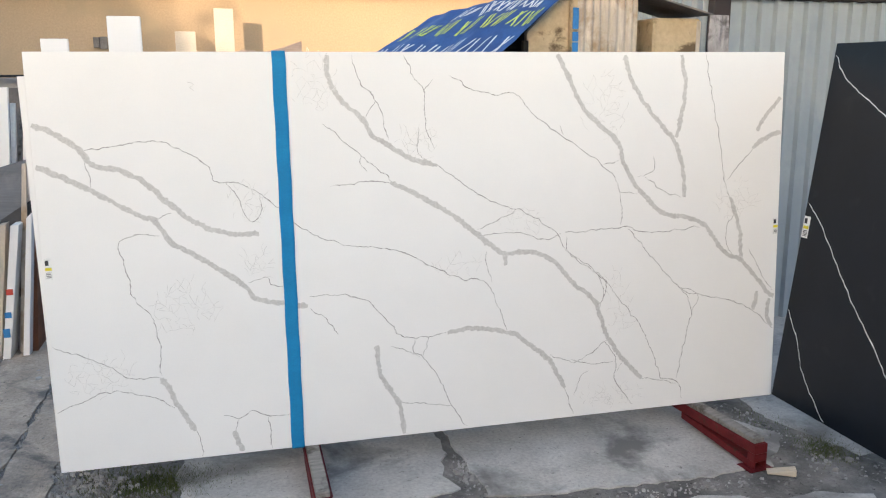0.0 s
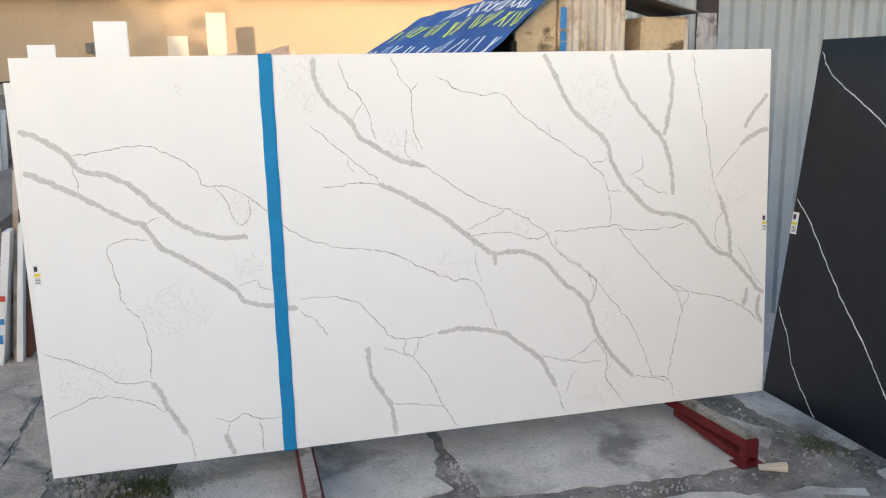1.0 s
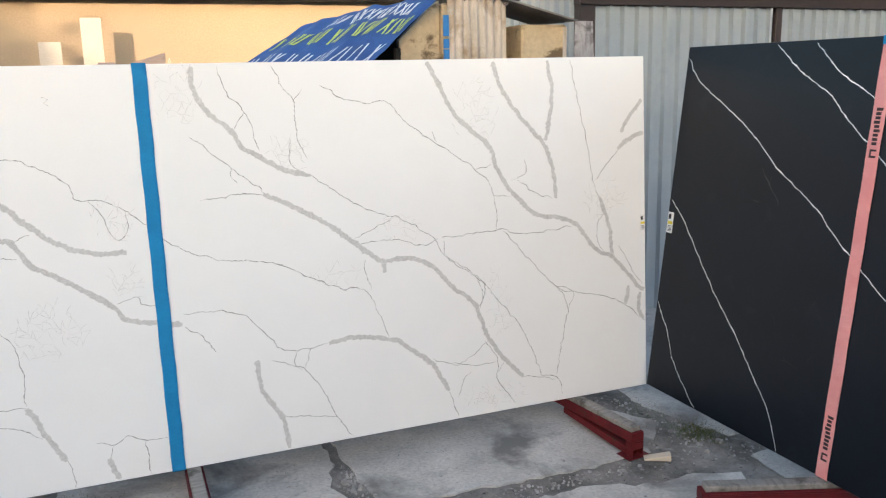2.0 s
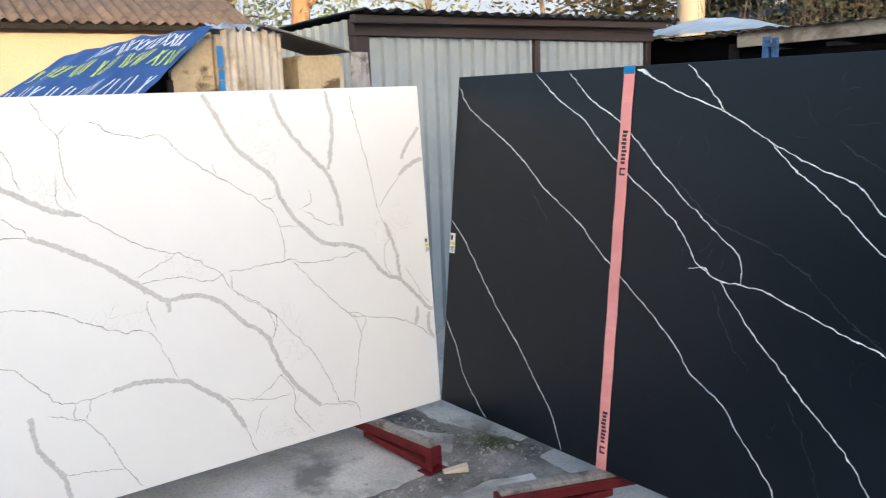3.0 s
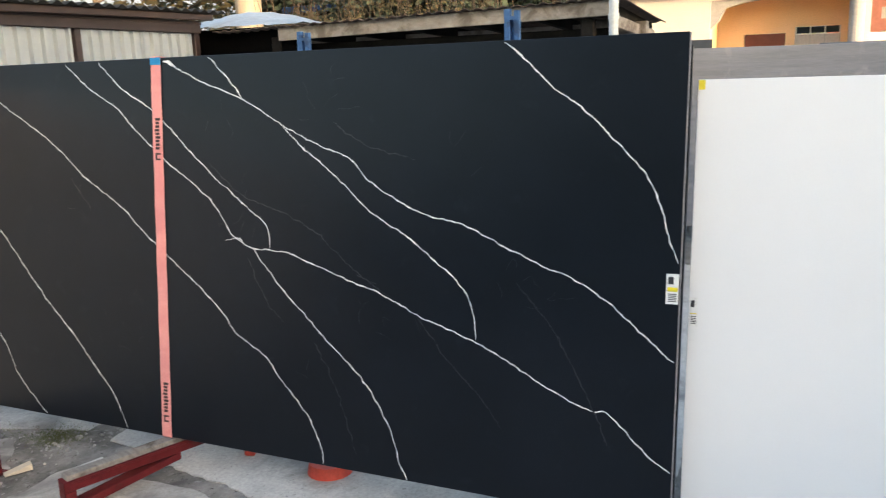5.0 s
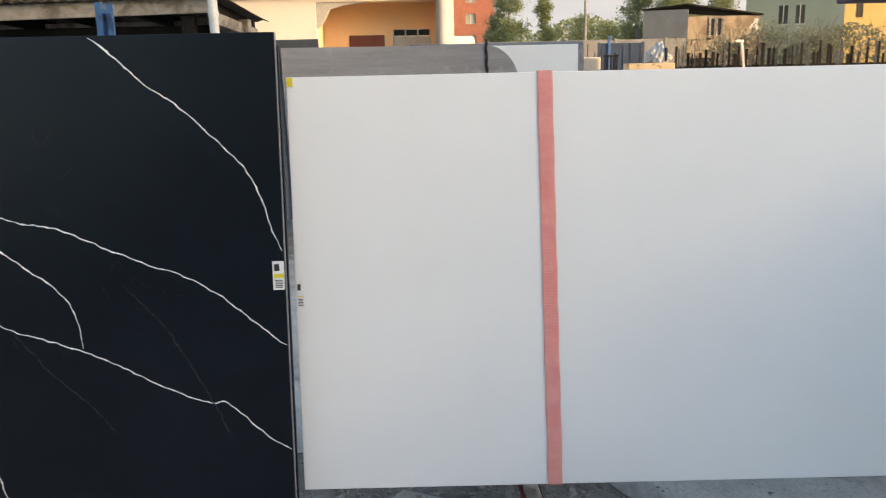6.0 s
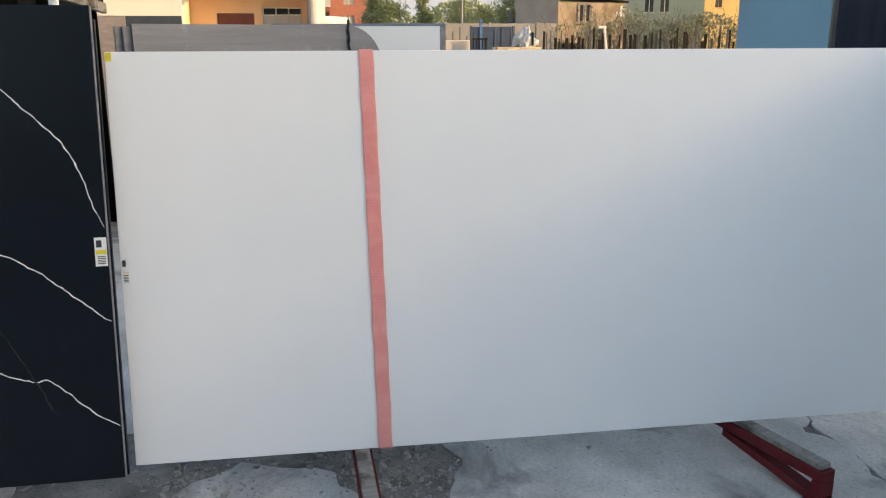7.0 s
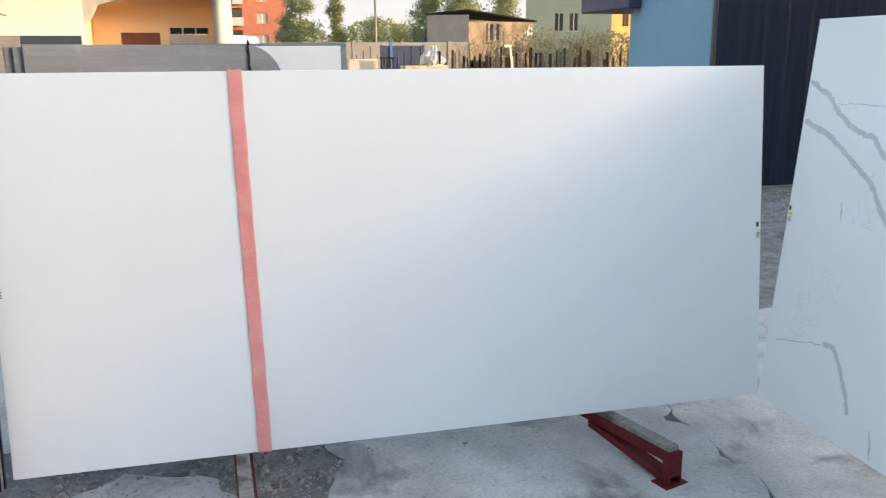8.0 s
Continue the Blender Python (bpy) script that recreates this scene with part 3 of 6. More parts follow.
for path in (((1.438, 0.425), (1.429, 0.376), (1.453, 0.341)), ((2.149, 0.271), (2.232, 0.245), (2.357, 0.242)), ((2.399, 0.233), (2.372, 0.187)), ((2.486, 0.154), (2.572, 0.135), (2.678, 0.109)),
             ((2.692, 0.564), (2.78, 0.528), (2.751, 0.445)), ((0.693, 1.117), (0.734, 1.07), (0.752, 1.002), (0.782, 0.956), (0.822, 0.988), (0.817, 1.067)), ((0.758, 0.716), (0.826, 0.732), (0.847, 0.705), (0.903, 0.688)),
             ((0.574, 1.511), (0.59, 1.5), (0.581, 1.489), (0.597, 1.478)), ((2.959, 0.889), (2.925, 0.851), (2.919, 0.759), (2.957, 0.691)),
             ((3.039, 0.726), (3.121, 0.586), (3.175, 0.52)), ((2.167, 0.1), (2.191, 0.177), (2.232, 0.213))):
    vein(slab_a, 0.0034, vein_thin, *path)
vein(slab_b, 0.004, vein_white, (1.421, 0.887), (1.493, 0.9), (1.513, 0.877), (1.56, 0.86))
vein(slab_b, 0.012, vein_white, (1.112, 1.628), (1.153, 1.613), (1.18, 1.601))
vein(slab_b, 0.007, vein_white, (2.645, 1.625), (2.67, 1.605), (2.695, 1.583))
vein(slab_b, 0.006, vein_faint, (2.04, 0.784), (2.129, 0.754))
vein(slab_b, 0.006, vein_faint, (2.832, 0.636), (2.868, 0.572), (2.886, 0.54))
for i, (x, z, rx, rz, n) in enumerate(((0.77, 1.03, 0.07, 0.09, 12), (1.46, 1.25, 0.09, 0.07, 12), (1.05, 1.5, 0.08, 0.12, 16), (0.5, 0.62, 0.13, 0.10, 22),
                                       (0.17, 0.38, 0.14, 0.09, 26), (2.3, 1.38, 0.10, 0.14, 22), (0.80, 0.79, 0.06, 0.06, 10), (2.35, 0.08, 0.14, 0.06, 20),
                                       (2.95, 0.95, 0.09, 0.1, 12), (1.92, 0.90, 0.1, 0.07, 12), (2.38, 0.52, 0.06, 0.15, 12), (1.62, 0.72, 0.1, 0.05, 10))):
    crackle(slab_a, vein_fine, x, z, rx, rz, n, 100 + i)
vein(slab_b, 0.0037, vein_white, (0.01, 1.59), (0.11, 1.48), (0.36, 1.34), (0.51, 1.24), (0.65, 1.13), (0.85, 1.01), (0.96, 0.92), (1.06, 0.84), (1.23, 0.72), (1.39, 0.59), (1.47, 0.50), (1.61, 0.42), (1.68, 0.34), (1.76, 0.26), (1.84, 0.16), (1.88, 0.07), (1.89, -0.00))
vein(slab_b, 0.0037, vein_white, (0.55, 1.63), (0.68, 1.53), (0.85, 1.43), (0.95, 1.34), (1.04, 1.27), (1.16, 1.18), (1.31, 1.08), (1.39, 1.00), (1.46, 0.91), (1.56, 0.86), (1.63, 0.86), (1.73, 0.85), (1.86, 0.81), (2.01, 0.76), (2.14, 0.72), (2.30, 0.65), (2.42, 0.61), (2.54, 0.57), (2.65, 0.52), (2.76, 0.46), (2.89, 0.40), (2.98, 0.37), (3.03, 0.37), (3.16, 0.25), (3.25, 0.19))
vein(slab_b, 0.0037, vein_white, (0.75, 1.63), (0.88, 1.52), (1.05, 1.42), (1.19, 1.30), (1.34, 1.17), (1.50, 1.05), (1.61, 0.97), (1.64, 0.92), (1.64, 0.86))
vein(slab_b, 0.0037, vein_white, (1.13, 1.62), (1.30, 1.54), (1.52, 1.46), (1.68, 1.37), (1.85, 1.29), (2.01, 1.23), (2.09, 1.15), (2.21, 1.08), (2.32, 1.03), (2.47, 1.00), (2.59, 0.95), (2.77, 0.87), (2.86, 0.84), (3.01, 0.76), (3.13, 0.66), (3.24, 0.57))
vein(slab_b, 0.0037, vein_white, (1.34, 1.64), (1.44, 1.55), (1.52, 1.46))
vein(slab_b, 0.0037, vein_white, (1.70, 1.36), (1.80, 1.27), (1.92, 1.18), (2.02, 1.10), (2.13, 1.01), (2.26, 0.94), (2.37, 0.86), (2.47, 0.78), (2.52, 0.70), (2.54, 0.58))
vein(slab_b, 0.0037, vein_white, (1.56, 0.86), (1.69, 0.71), (1.80, 0.61), (1.89, 0.53), (2.02, 0.42), (2.12, 0.31), (2.19, 0.19), (2.23, 0.07), (2.27, -0.01))
vein(slab_b, 0.0037, vein_white, (0.01, 0.93), (0.12, 0.84), (0.27, 0.67), (0.42, 0.52), (0.53, 0.42), (0.68, 0.26), (0.78, 0.15), (0.86, -0.00))
vein(slab_b, 0.0037, vein_white, (0.00, 0.43), (0.10, 0.30), (0.18, 0.16), (0.36, 0.00))
vein(slab_b, 0.0037, vein_white, (2.62, 1.64), (2.70, 1.58), (2.79, 1.49), (2.89, 1.42), (2.98, 1.34), (3.07, 1.25), (3.14, 1.17), (3.18, 1.08), (3.21, 0.98), (3.24, 0.90))
vein(slab_b, 0.006, vein_faint, (1.34, 1.21), (1.50, 1.08), (1.68, 1.02), (1.86, 0.94), (1.98, 0.84), (2.19, 0.70))
vein(slab_b, 0.006, vein_faint, (2.30, 0.65), (2.42, 0.50), (2.56, 0.37), (2.65, 0.25))
vein(slab_b, 0.006, vein_faint, (2.69, 0.80), (2.82, 0.65), (2.95, 0.43), (3.03, 0.26))
vein(slab_b, 0.006, vein_faint, (1.85, 0.50), (1.95, 0.32), (2.04, 0.07))
vein(slab_b, 0.006, vein_faint, (1.94, 1.37), (2.08, 1.28), (2.29, 1.23))
vein(slab_b, 0.006, vein_faint, (0.56, 1.13), (0.68, 0.99))
vein(slab_b, 0.006, vein_faint, (1.53, 0.82), (1.62, 0.65), (1.70, 0.57))
for i, (x, z) in enumerate(((1.4, 1.3), (1.9, 1.42), (0.5, 0.95), (2.4, 1.2), (2.7, 0.75), (1.7, 0.4), (0.85, 0.5), (2.2, 0.6), (1.5, 1.0))):
    crackle(slab_b, vein_faint, x, z, 0.16, 0.12, 4, 300 + i)
vein(slab_e, 0.026, vein_grey, (0.005, 1.43), (0.13, 1.37), (0.235, 1.29), (0.345, 1.235), (0.425, 1.22), (0.51, 1.15), (0.8, 1.0), (1.1, 0.9))
vein(slab_e, 0.026, vein_grey, (0.005, 1.26), (0.19, 1.2), (0.345, 1.11), (0.456, 1.04), (0.571, 0.907), (0.8, 0.75), (1.2, 0.6))
vein(slab_e, 0.024, vein_grey, (0.355, 0.365), (0.42, 0.364), (0.5, 0.25), (0.553, 0.139))
vein(slab_e, 0.003, vein_thin, (0.19, 1.337), (0.46, 1.341), (0.7, 1.3))
vein(slab_e, 0.012, vein_grey, (0.316, 0.95), (0.33, 0.88))
vein(slab_e, 0.012, vein_grey, (0.68, 0.13), (0.7, 0.02))
vein(slab_e, 0.003, vein_thin, (0.055, 0.288), (0.22, 0.331), (0.355, 0.365))
for i, (x, z) in enumerate(((0.3, 0.6), (0.45, 0.95), (0.2, 0.42))):
    crackle(slab_e, vein_fine, x, z, 0.08, 0.1, 5, 500 + i)

strap(slab_a, "blue_strap", 0.919, 0.924, 1.623, strap_blue, "blue webbing strap stretched down the marbled slab")
strap_b = strap(slab_b, "red_strap", 1.074, 1.087, 1.641, strap_pink, "faded red webbing strap with dark print on the black slab", cap=0.03)
strap_c = strap(slab_c, "red_strap", 0.888, 0.918, 1.484, strap_pink, "faded red ribbed webbing strap on the plain slab")
for zc in (1.258, 0.114):
    xc = 1.076 + 0.013 * (1 - zc / 1.641)
    for k in range(9):
        z0 = zc + k * 0.0152
        part("printed_bar", boxed((xc - 0.011 - 0.004 * (k == 5), xc + 0.009 + 0.005 * (k in (3, 8)), -0.0082, -0.0060, z0, z0 + 0.0105)), ink_dark, strap_b)
    part("printed_mark", boxed((xc - 0.013, xc + 0.013, -0.0082, -0.0060, zc - 0.045, zc - 0.038), (xc - 0.013, xc + 0.013, -0.0082, -0.0060, zc - 0.022, zc - 0.015),
                               (xc - 0.013, xc - 0.007, -0.0082, -0.0060, zc - 0.038, zc - 0.022)), ink_dark, strap_b)
for z in (1.455 - k * 0.0105 for k in range(90)):
    x = 0.888 + 0.03 * (1 - z / 1.484)
    part("weave_ridge", boxed((x - 0.024, x + 0.024, -0.0079, -0.0055, z, z + 0.0040)), strap_pink, strap_c)
label_sticker(slab_a, 0.008, 0.775, 0.027, 0.082, 4)
label_sticker(slab_a, 3.162, 0.785, 0.027, 0.08, 4)
label_sticker(slab_b, 0.003, 0.768, 0.040, 0.1, 5)
label_sticker(slab_b, 3.205, 0.767, 0.040, 0.1, 5)
label_sticker(slab_c, 0.003, 0.678, 0.026, 0.096, 5)
label_sticker(slab_c, 3.110, 0.722, 0.026, 0.084, 5)
label_sticker(slab_e, 0.003, 0.815, 0.03, 0.08, 4)
whole("corner_sticker", boxed((0.002, 0.022, -0.0016, -0.0004, 1.452, 1.482)), label_yellow, SLAB_C.copy(), "small yellow sticker on the plain slab's corner", "sticker")


# ---------------------------------------------------------------- racks
def rack(beams, top, m_slab, w, name="slab_rack", label="red steel slab rack with timber-topped beams"):
    """Rack under a slab: welded beams on the ground, timber strips on them, leaning posts behind."""
    ob = thing(name, Matrix(), label, "slab rack", "racks under the slabs")
    for tip, root in beams:
        tip, root = Vector((*tip, 0)), Vector((*root, 0))
        d = root - tip
        m = Matrix.Translation(tip) @ Matrix.Rotation(math.atan2(d.y, d.x), 4, "Z")
        long = d.length
        steel = top - 0.024
        part("top_rail", boxed((0.0, long, -0.034, 0.034, steel - 0.044, steel), (0.03, long, -0.038, -0.034, steel - 0.012, steel - 0.002), bevel=0.003), red_paint, ob, at=m)
        brace = boxed((0.045, 0.5, -0.032, 0.032, 0.004, 0.036), bevel=0.002)
        for v in brace.verts:
            v.co.z += (v.co.x - 0.045) / 0.455 * (steel - 0.08)
        part("brace", brace, red_paint, ob, "sloping lower bar of the bracket", at=m)
        part("end_post", boxed((0.0, 0.046, -0.034, 0.034, 0.037, steel - 0.045), (0.0, 0.046, -0.034, -0.026, 0.004, 0.038), (0.0, 0.046, 0.026, 0.034, 0.004, 0.038), bevel=0.0025), red_paint, ob, at=m)
        part("foot_plate", boxed((-0.012, 0.075, -0.06, 0.06, 0.0, 0.004)), red_paint, ob, at=m)
        part("timber_strip", boxed((0.015, long - 0.02, -0.026, 0.028, steel, top), bevel=0.003), wood_grey, ob, "weathered timber strip", at=m)
        part("post", boxed((-0.03, 0.03, 0.0, 0.06, 0.0, 1.35), bevel=0.003), red_paint, ob,
             at=Matrix.Translation(tip + d * 0.78) @ Matrix.Rotation(math.atan2(d.y, d.x) - math.pi / 2, 4, "Z") @ Matrix.Rotation(radians(-4), 4, "X"))
    part("cross_rail", boxed((0.15, w - 0.15, 0.32, 0.37, 1.05, 1.1), bevel=0.003), red_paint, ob, at=m_slab.copy())
    part("cross_rail", boxed((0.15, w - 0.15, 0.32, 0.37, 0.3, 0.35), bevel=0.003), red_paint, ob, at=m_slab.copy())
    return ob


rack((((1.25, -0.425), (1.09, 0.75)), ((-0.615, -0.425), (-0.62, 0.75))), 0.1405, SLAB_A, 3.19)
rack((((1.135, -0.985), (2.35, -1.44)), ((1.6, -2.72), (2.4, -2.72))), 0.164, SLAB_B, 3.24)
rack((((1.325, -5.83), (2.45, -5.48)), ((1.12, -4.165), (2.45, -4.12))), 0.166, SLAB_C, 3.13)
rack((((0.2, -6.47), (0.2, -7.3)), ((-1.0, -6.47), (-1.0, -7.3))), 0.159, SLAB_E, 3.19)
whole("timber_wedge", extruded(((0, 0), (0.115, 0), (0.115, 0.03), (0.0, 0.007)), 0, 0.045, 0.002), wood_fresh, pose(1.255, -0.47, 0.0, 0, 0, -28), "pale split timber wedge on the concrete", "wedge")
disc = bmesh.new()
bmesh.ops.create_cone(disc, cap_ends=True, segments=32, radius1=0.1, radius2=0.09, depth=0.05)
whole("rubber_pad", disc, red_bright, pose(1.845, -1.80, 0.025), "round orange-red plastic pad under the black slab", "pad")
whole("plastic_block", boxed((0, 0.05, 0, 0.05, 0, 0.04), bevel=0.008), red_bright, pose(1.83, -1.40, 0.0, 0, 0, 20), "small orange-red plastic block on the concrete", "block")

# slabs stacked behind the front ones
stone_slab("marbled_slab", pose(-1.606, 0.024, 0.1405, -3.6, -0.9, 0), 3.0, 1.535, quartz_white, "white veined slab stacked behind the front slab", group="slabs stacked behind")
stone_slab("brown_slab", pose(-1.645, 0.30, 0.141, -3.0, -1.6, 0), 2.0, 1.18, rust, "rust-brown stone slab stacked behind the front slab", thick=0.03, group="slabs stacked behind")
stone_slab("black_slab", SLAB_B @ pose(0.02, 0.024, 0), 3.235, 1.60, quartz_black, "black slab stacked behind the veined black slab", group="slabs stacked behind")
stone_slab("grey_slab", pose(1.83, -3.33, 0.166, -6.4, 0, -89.9), 3.0, 1.3, stone_dark, "dark grey slab stacked behind the plain slab", thick=0.03, group="slabs stacked behind")
for x0, x1, top, mat, label in ((-1.61, -1.505, 1.823, quartz_plain, "narrow white stone offcut standing behind the slab"), (-1.35, -1.218, 1.915, quartz_plain, "wide white stone offcut standing behind the slab"),
                                (-0.825, -0.755, 1.779, stone_brown, "short brown stone offcut standing behind the slab")):
    whole("stone_offcut", boxed((0, x1 - x0, 0, 0.02, 0, top - 0.002), bevel=0.002), mat, pose(x0, 0.45, 0.0, -1.0), label, "stone offcut", "offcuts behind the marbled slab")
whole("stone_offcut", extruded(((0, 0), (0.165, 0), (0.165, 1.815), (0.0, 1.765)), 0, 0.02, 0.002), stone_brown, pose(-0.72, 0.47, 0.0, -1.0), "sloping brown stone offcut with a dark end", "stone offcut", "offcuts behind the marbled slab")

for x0, x1, top in ((-1.568, -1.304, 2.213), (-1.054, -0.80, 2.515)):
    whole("stone_offcut", boxed((0, x1 - x0, 0, 0.03, 0, top), bevel=0.003), stone_pale, pose(x0, 8.5, 0.0, -2.5), "tall pale stone panel leaning by the apricot house", "stone offcut", "panels by the house")

# ---------------------------------------------------------------- ground
def ground_height(x, y):
    return -0.007 + 0.004 * noise.noise((x * 0.3, y * 0.3, 0.0))


axis = [-400, -150, -60, -30, -18, -12, -9, *[-7 + 0.25 * i for i in range(57)], 9, 12, 18, 30, 60, 150, 400]
n = len(axis)
verts = [(x, y, ground_height(x, y)) for y in axis for x in axis]
faces = [(j * n + i, j * n + i + 1, (j + 1) * n + i + 1, (j + 1) * n + i) for j in range(n - 1) for i in range(n - 1)]
ground = tagged(new("ground", raw("ground", verts, faces, soil)), "dark trodden soil and grit of the stone yard", "ground", kind="structure")


def slab_of_concrete(outline, top, mat, seed, ragged=0.05):
    """Flat cast plate with a ragged edge."""
    rnd = random.Random(seed)
    pts = []
    for (x0, y0), (x1, y1) in zip(outline, outline[1:] + outline[:1]):
        k = max(2, int(math.hypot(x1 - x0, y1 - y0) / 0.05))
        for i in range(k):
            t = i / k
            px, py = x0 + (x1 - x0) * t, y0 + (y1 - y0) * t
            pts.append((px + rnd.gauss(0, 0.008) + ragged * noise.noise((px * 4, py * 4, 1.0)), py + rnd.gauss(0, 0.008) + ragged * noise.noise((px * 4, py * 4, 7.0))))
    bm = bmesh.new()
    f = bm.faces.new([bm.verts.new((x, y, top)) for x, y in pts])
    out = bmesh.ops.extrude_face_region(bm, geom=[f])
    for v in out["geom"]:
        if isinstance(v, bmesh.types.BMVert):
            v.co.z = -0.06
    bmesh.ops.recalc_face_normals(bm, faces=bm.faces)
    return bm


pavement = tagged(new("pavement"), "stained grey concrete yard plates with soil in the joints", "pavement", kind="structure")
for i, (outline, mat, top) in enumerate((
        ([(-1.15, -0.35), (-0.03, -0.28), (-0.1, -0.12), (-0.03, 0.05), (0.0, 0.6), (-0.4, 2.6), (-1.2, 2.6)], concrete, 0.0),
        ([(0.03, 0.25), (0.06, -0.1), (0.05, -0.36), (0.9, -0.42), (1.34, -0.40), (1.55, -0.15), (1.35, 0.2), (1.3, 2.6), (-0.1, 2.6)], concrete, 0.001),
        ([(1.62, 0.1), (1.75, -0.42), (6.0, -0.5), (6.0, 2.4), (1.6, 2.4)], concrete, -0.001),
        ([(-7.0, -3.2), (1.2, -3.2), (1.55, -0.72), (0.9, -0.58), (-0.2, -0.5), (-7.0, -0.6)], concrete, 0.0),
        ([(1.24, -3.2), (1.5, -3.16), (1.64, -2.88), (2.05, -2.72), (2.35, -3.2), (6.2, -3.22), (6.2, -0.6), (1.72, -0.60)], concrete, 0.0),
        ([(-7.0, -6.14), (2.3, -6.16), (2.35, -4.8), (2.08, -4.52), (1.5, -4.5), (1.1, -4.42), (1.05, -4.2), (1.5, -4.12), (1.88, -4.04), (1.95, -3.65), (1.78, -3.42), (1.5, -3.33), (1.2, -3.27), (-7.0, -3.25)], concrete, 0.0),
        ([(2.4, -6.14), (2.42, -4.7), (2.35, -3.8), (3.0, -3.7), (3.1, -6.1)], concrete, 0.0),
        ([(-7.0, -9.0), (3.4, -9.0), (3.2, -6.17), (-7.0, -6.175)], concrete, 0.001))):
    part("plate", slab_of_concrete(outline, top, mat, i, 0.14 if i == 5 else 0.05), mat, pavement)
for i, (x, y, r) in enumerate(((2.16, -4.25, 0.07), (1.62, -3.28, 0.05), (2.15, -3.75, 0.08), (1.75, -4.28, 0.05), (1.45, -4.3, 0.06))):
    chunk = [(x + r * math.cos(a + i) * (0.7 + 0.5 * (k % 2)), y + r * math.sin(a + i) * 0.8) for k, a in enumerate((0.0, 1.1, 2.3, 3.2, 4.4, 5.3))]
    part("broken_plate", slab_of_concrete(chunk, -0.003 + 0.002 * (i % 3), concrete if i % 3 else concrete_old, 70 + i, 0.05), concrete if i % 3 else concrete_old, pavement, "broken pale concrete piece set in soil")
for i, (x0, x1) in enumerate(((-1.905, -1.70), (-2.28, -1.925), (-2.75, -2.30), (-3.4, -2.77), (-4.2, -3.42))):
    y0 = -0.5 + 0.03 * i
    part("paving_strip", slab_of_concrete([(x0, y0), (x1, y0), (x1, y0 + 3.3), (x0, y0 + 3.3)], 0.003 + 0.003 * (i % 3), concrete_old, 40 + 5 * i, 0.012), concrete_old, pavement)


def stones(name, spots, label, sizes=(0.003, 0.014), seed=5):
    """Loose broken stones scattered over soil patches, as one thing that nobody could count."""
    rnd = random.Random(seed)
    verts, faces = [], []
    for x, y, rx, ry, count in spots:
        for _ in range(count):
            cx, cy = rnd.gauss(x, rx * 0.5), rnd.gauss(y, ry * 0.5)
            s = rnd.uniform(*sizes) * rnd.uniform(0.4, 1.0)
            b = len(verts)
            turn = rnd.uniform(0, math.tau)
            for k in range(5):
                a = turn + k * math.tau / 5
                r = s * rnd.uniform(0.7, 1.2)
                verts.append((cx + r * math.cos(a), cy + r * math.sin(a), -0.012))
            for k in range(5):
                a = turn + k * math.tau / 5
                r = s * rnd.uniform(0.4, 0.8)
                verts.append((cx + r * math.cos(a), cy + r * math.sin(a), -0.006 + s * rnd.uniform(0.5, 1.0)))
            faces.append(tuple(range(b + 5, b + 10)))
            faces += [(b + k, b + (k + 1) % 5, b + 5 + (k + 1) % 5, b + 5 + k) for k in range(5)]
    tagged(new(name, raw(name, verts, faces, pebble)), label, "rubble", kind="stuff")


stones("rubble", ((-1.5, 0.1, 0.24, 0.2, 260), (-1.62, 0.3, 0.1, 0.5, 160), (0.03, -0.1, 0.07, 0.2, 90), (1.62, -0.3, 0.16, 0.25, 90), (0.8, -0.5, 0.7, 0.05, 160),
                  (1.5, 0.1, 0.12, 0.2, 70), (1.8, -3.5, 0.35, 0.2, 420), (1.78, -4.3, 0.2, 0.4, 420), (1.7, -3.75, 0.22, 0.3, 220), (1.95, -5.2, 0.15, 0.6, 80), (2.0, -0.55, 0.5, 0.06, 80), (6.6, -10.0, 1.1, 1.0, 1500), (-2.1, 1.4, 0.5, 0.6, 160), (-1.915, 0.8, 0.03, 1.6, 260), (-2.29, 0.9, 0.03, 1.6, 220), (-1.69, 0.6, 0.04, 1.2, 200)),
       "small broken stones and grit on bare soil")
stones("gravel", ((-1.52, 0.12, 0.18, 0.14, 60), (-1.56, 0.3, 0.08, 0.25, 30), (0.0, -0.15, 0.05, 0.08, 12), (1.65, -0.42, 0.15, 0.1, 5), (1.85, -3.5, 0.3, 0.2, 40), (6.6, -10.0, 1.2, 1.1, 1100), (2.0, -4.4, 0.2, 0.3, 30), (1.9, -4.1, 0.12, 0.2, 24), (-2.0, 1.6, 0.4, 0.5, 30)),
       "pale fist-small broken stones lying on the soil", (0.01, 0.026), 6)


def grass(spots, label, seed=9):
    rnd = random.Random(seed)
    verts, faces = [], []
    for x, y, rx, ry, count in spots:
        for _ in range(count):
            cx, cy = rnd.gauss(x, rx * 0.5), rnd.gauss(y, ry * 0.5)
            a, h = rnd.uniform(0, math.tau), rnd.uniform(0.008, 0.026)
            dx, dy = math.cos(a), math.sin(a)
            lean = rnd.uniform(0.3, 1.1) * h
            b = len(verts)
            verts += [(cx - dy * 0.0016, cy + dx * 0.0016, -0.01), (cx + dy * 0.0016, cy - dx * 0.0016, -0.01), (cx + dx * lean, cy + dy * lean, -0.008 + h)]
            faces.append((b, b + 1, b + 2))
    tagged(new("grass", raw("grass", verts, faces, grass_mat)), label, "grass", kind="stuff")


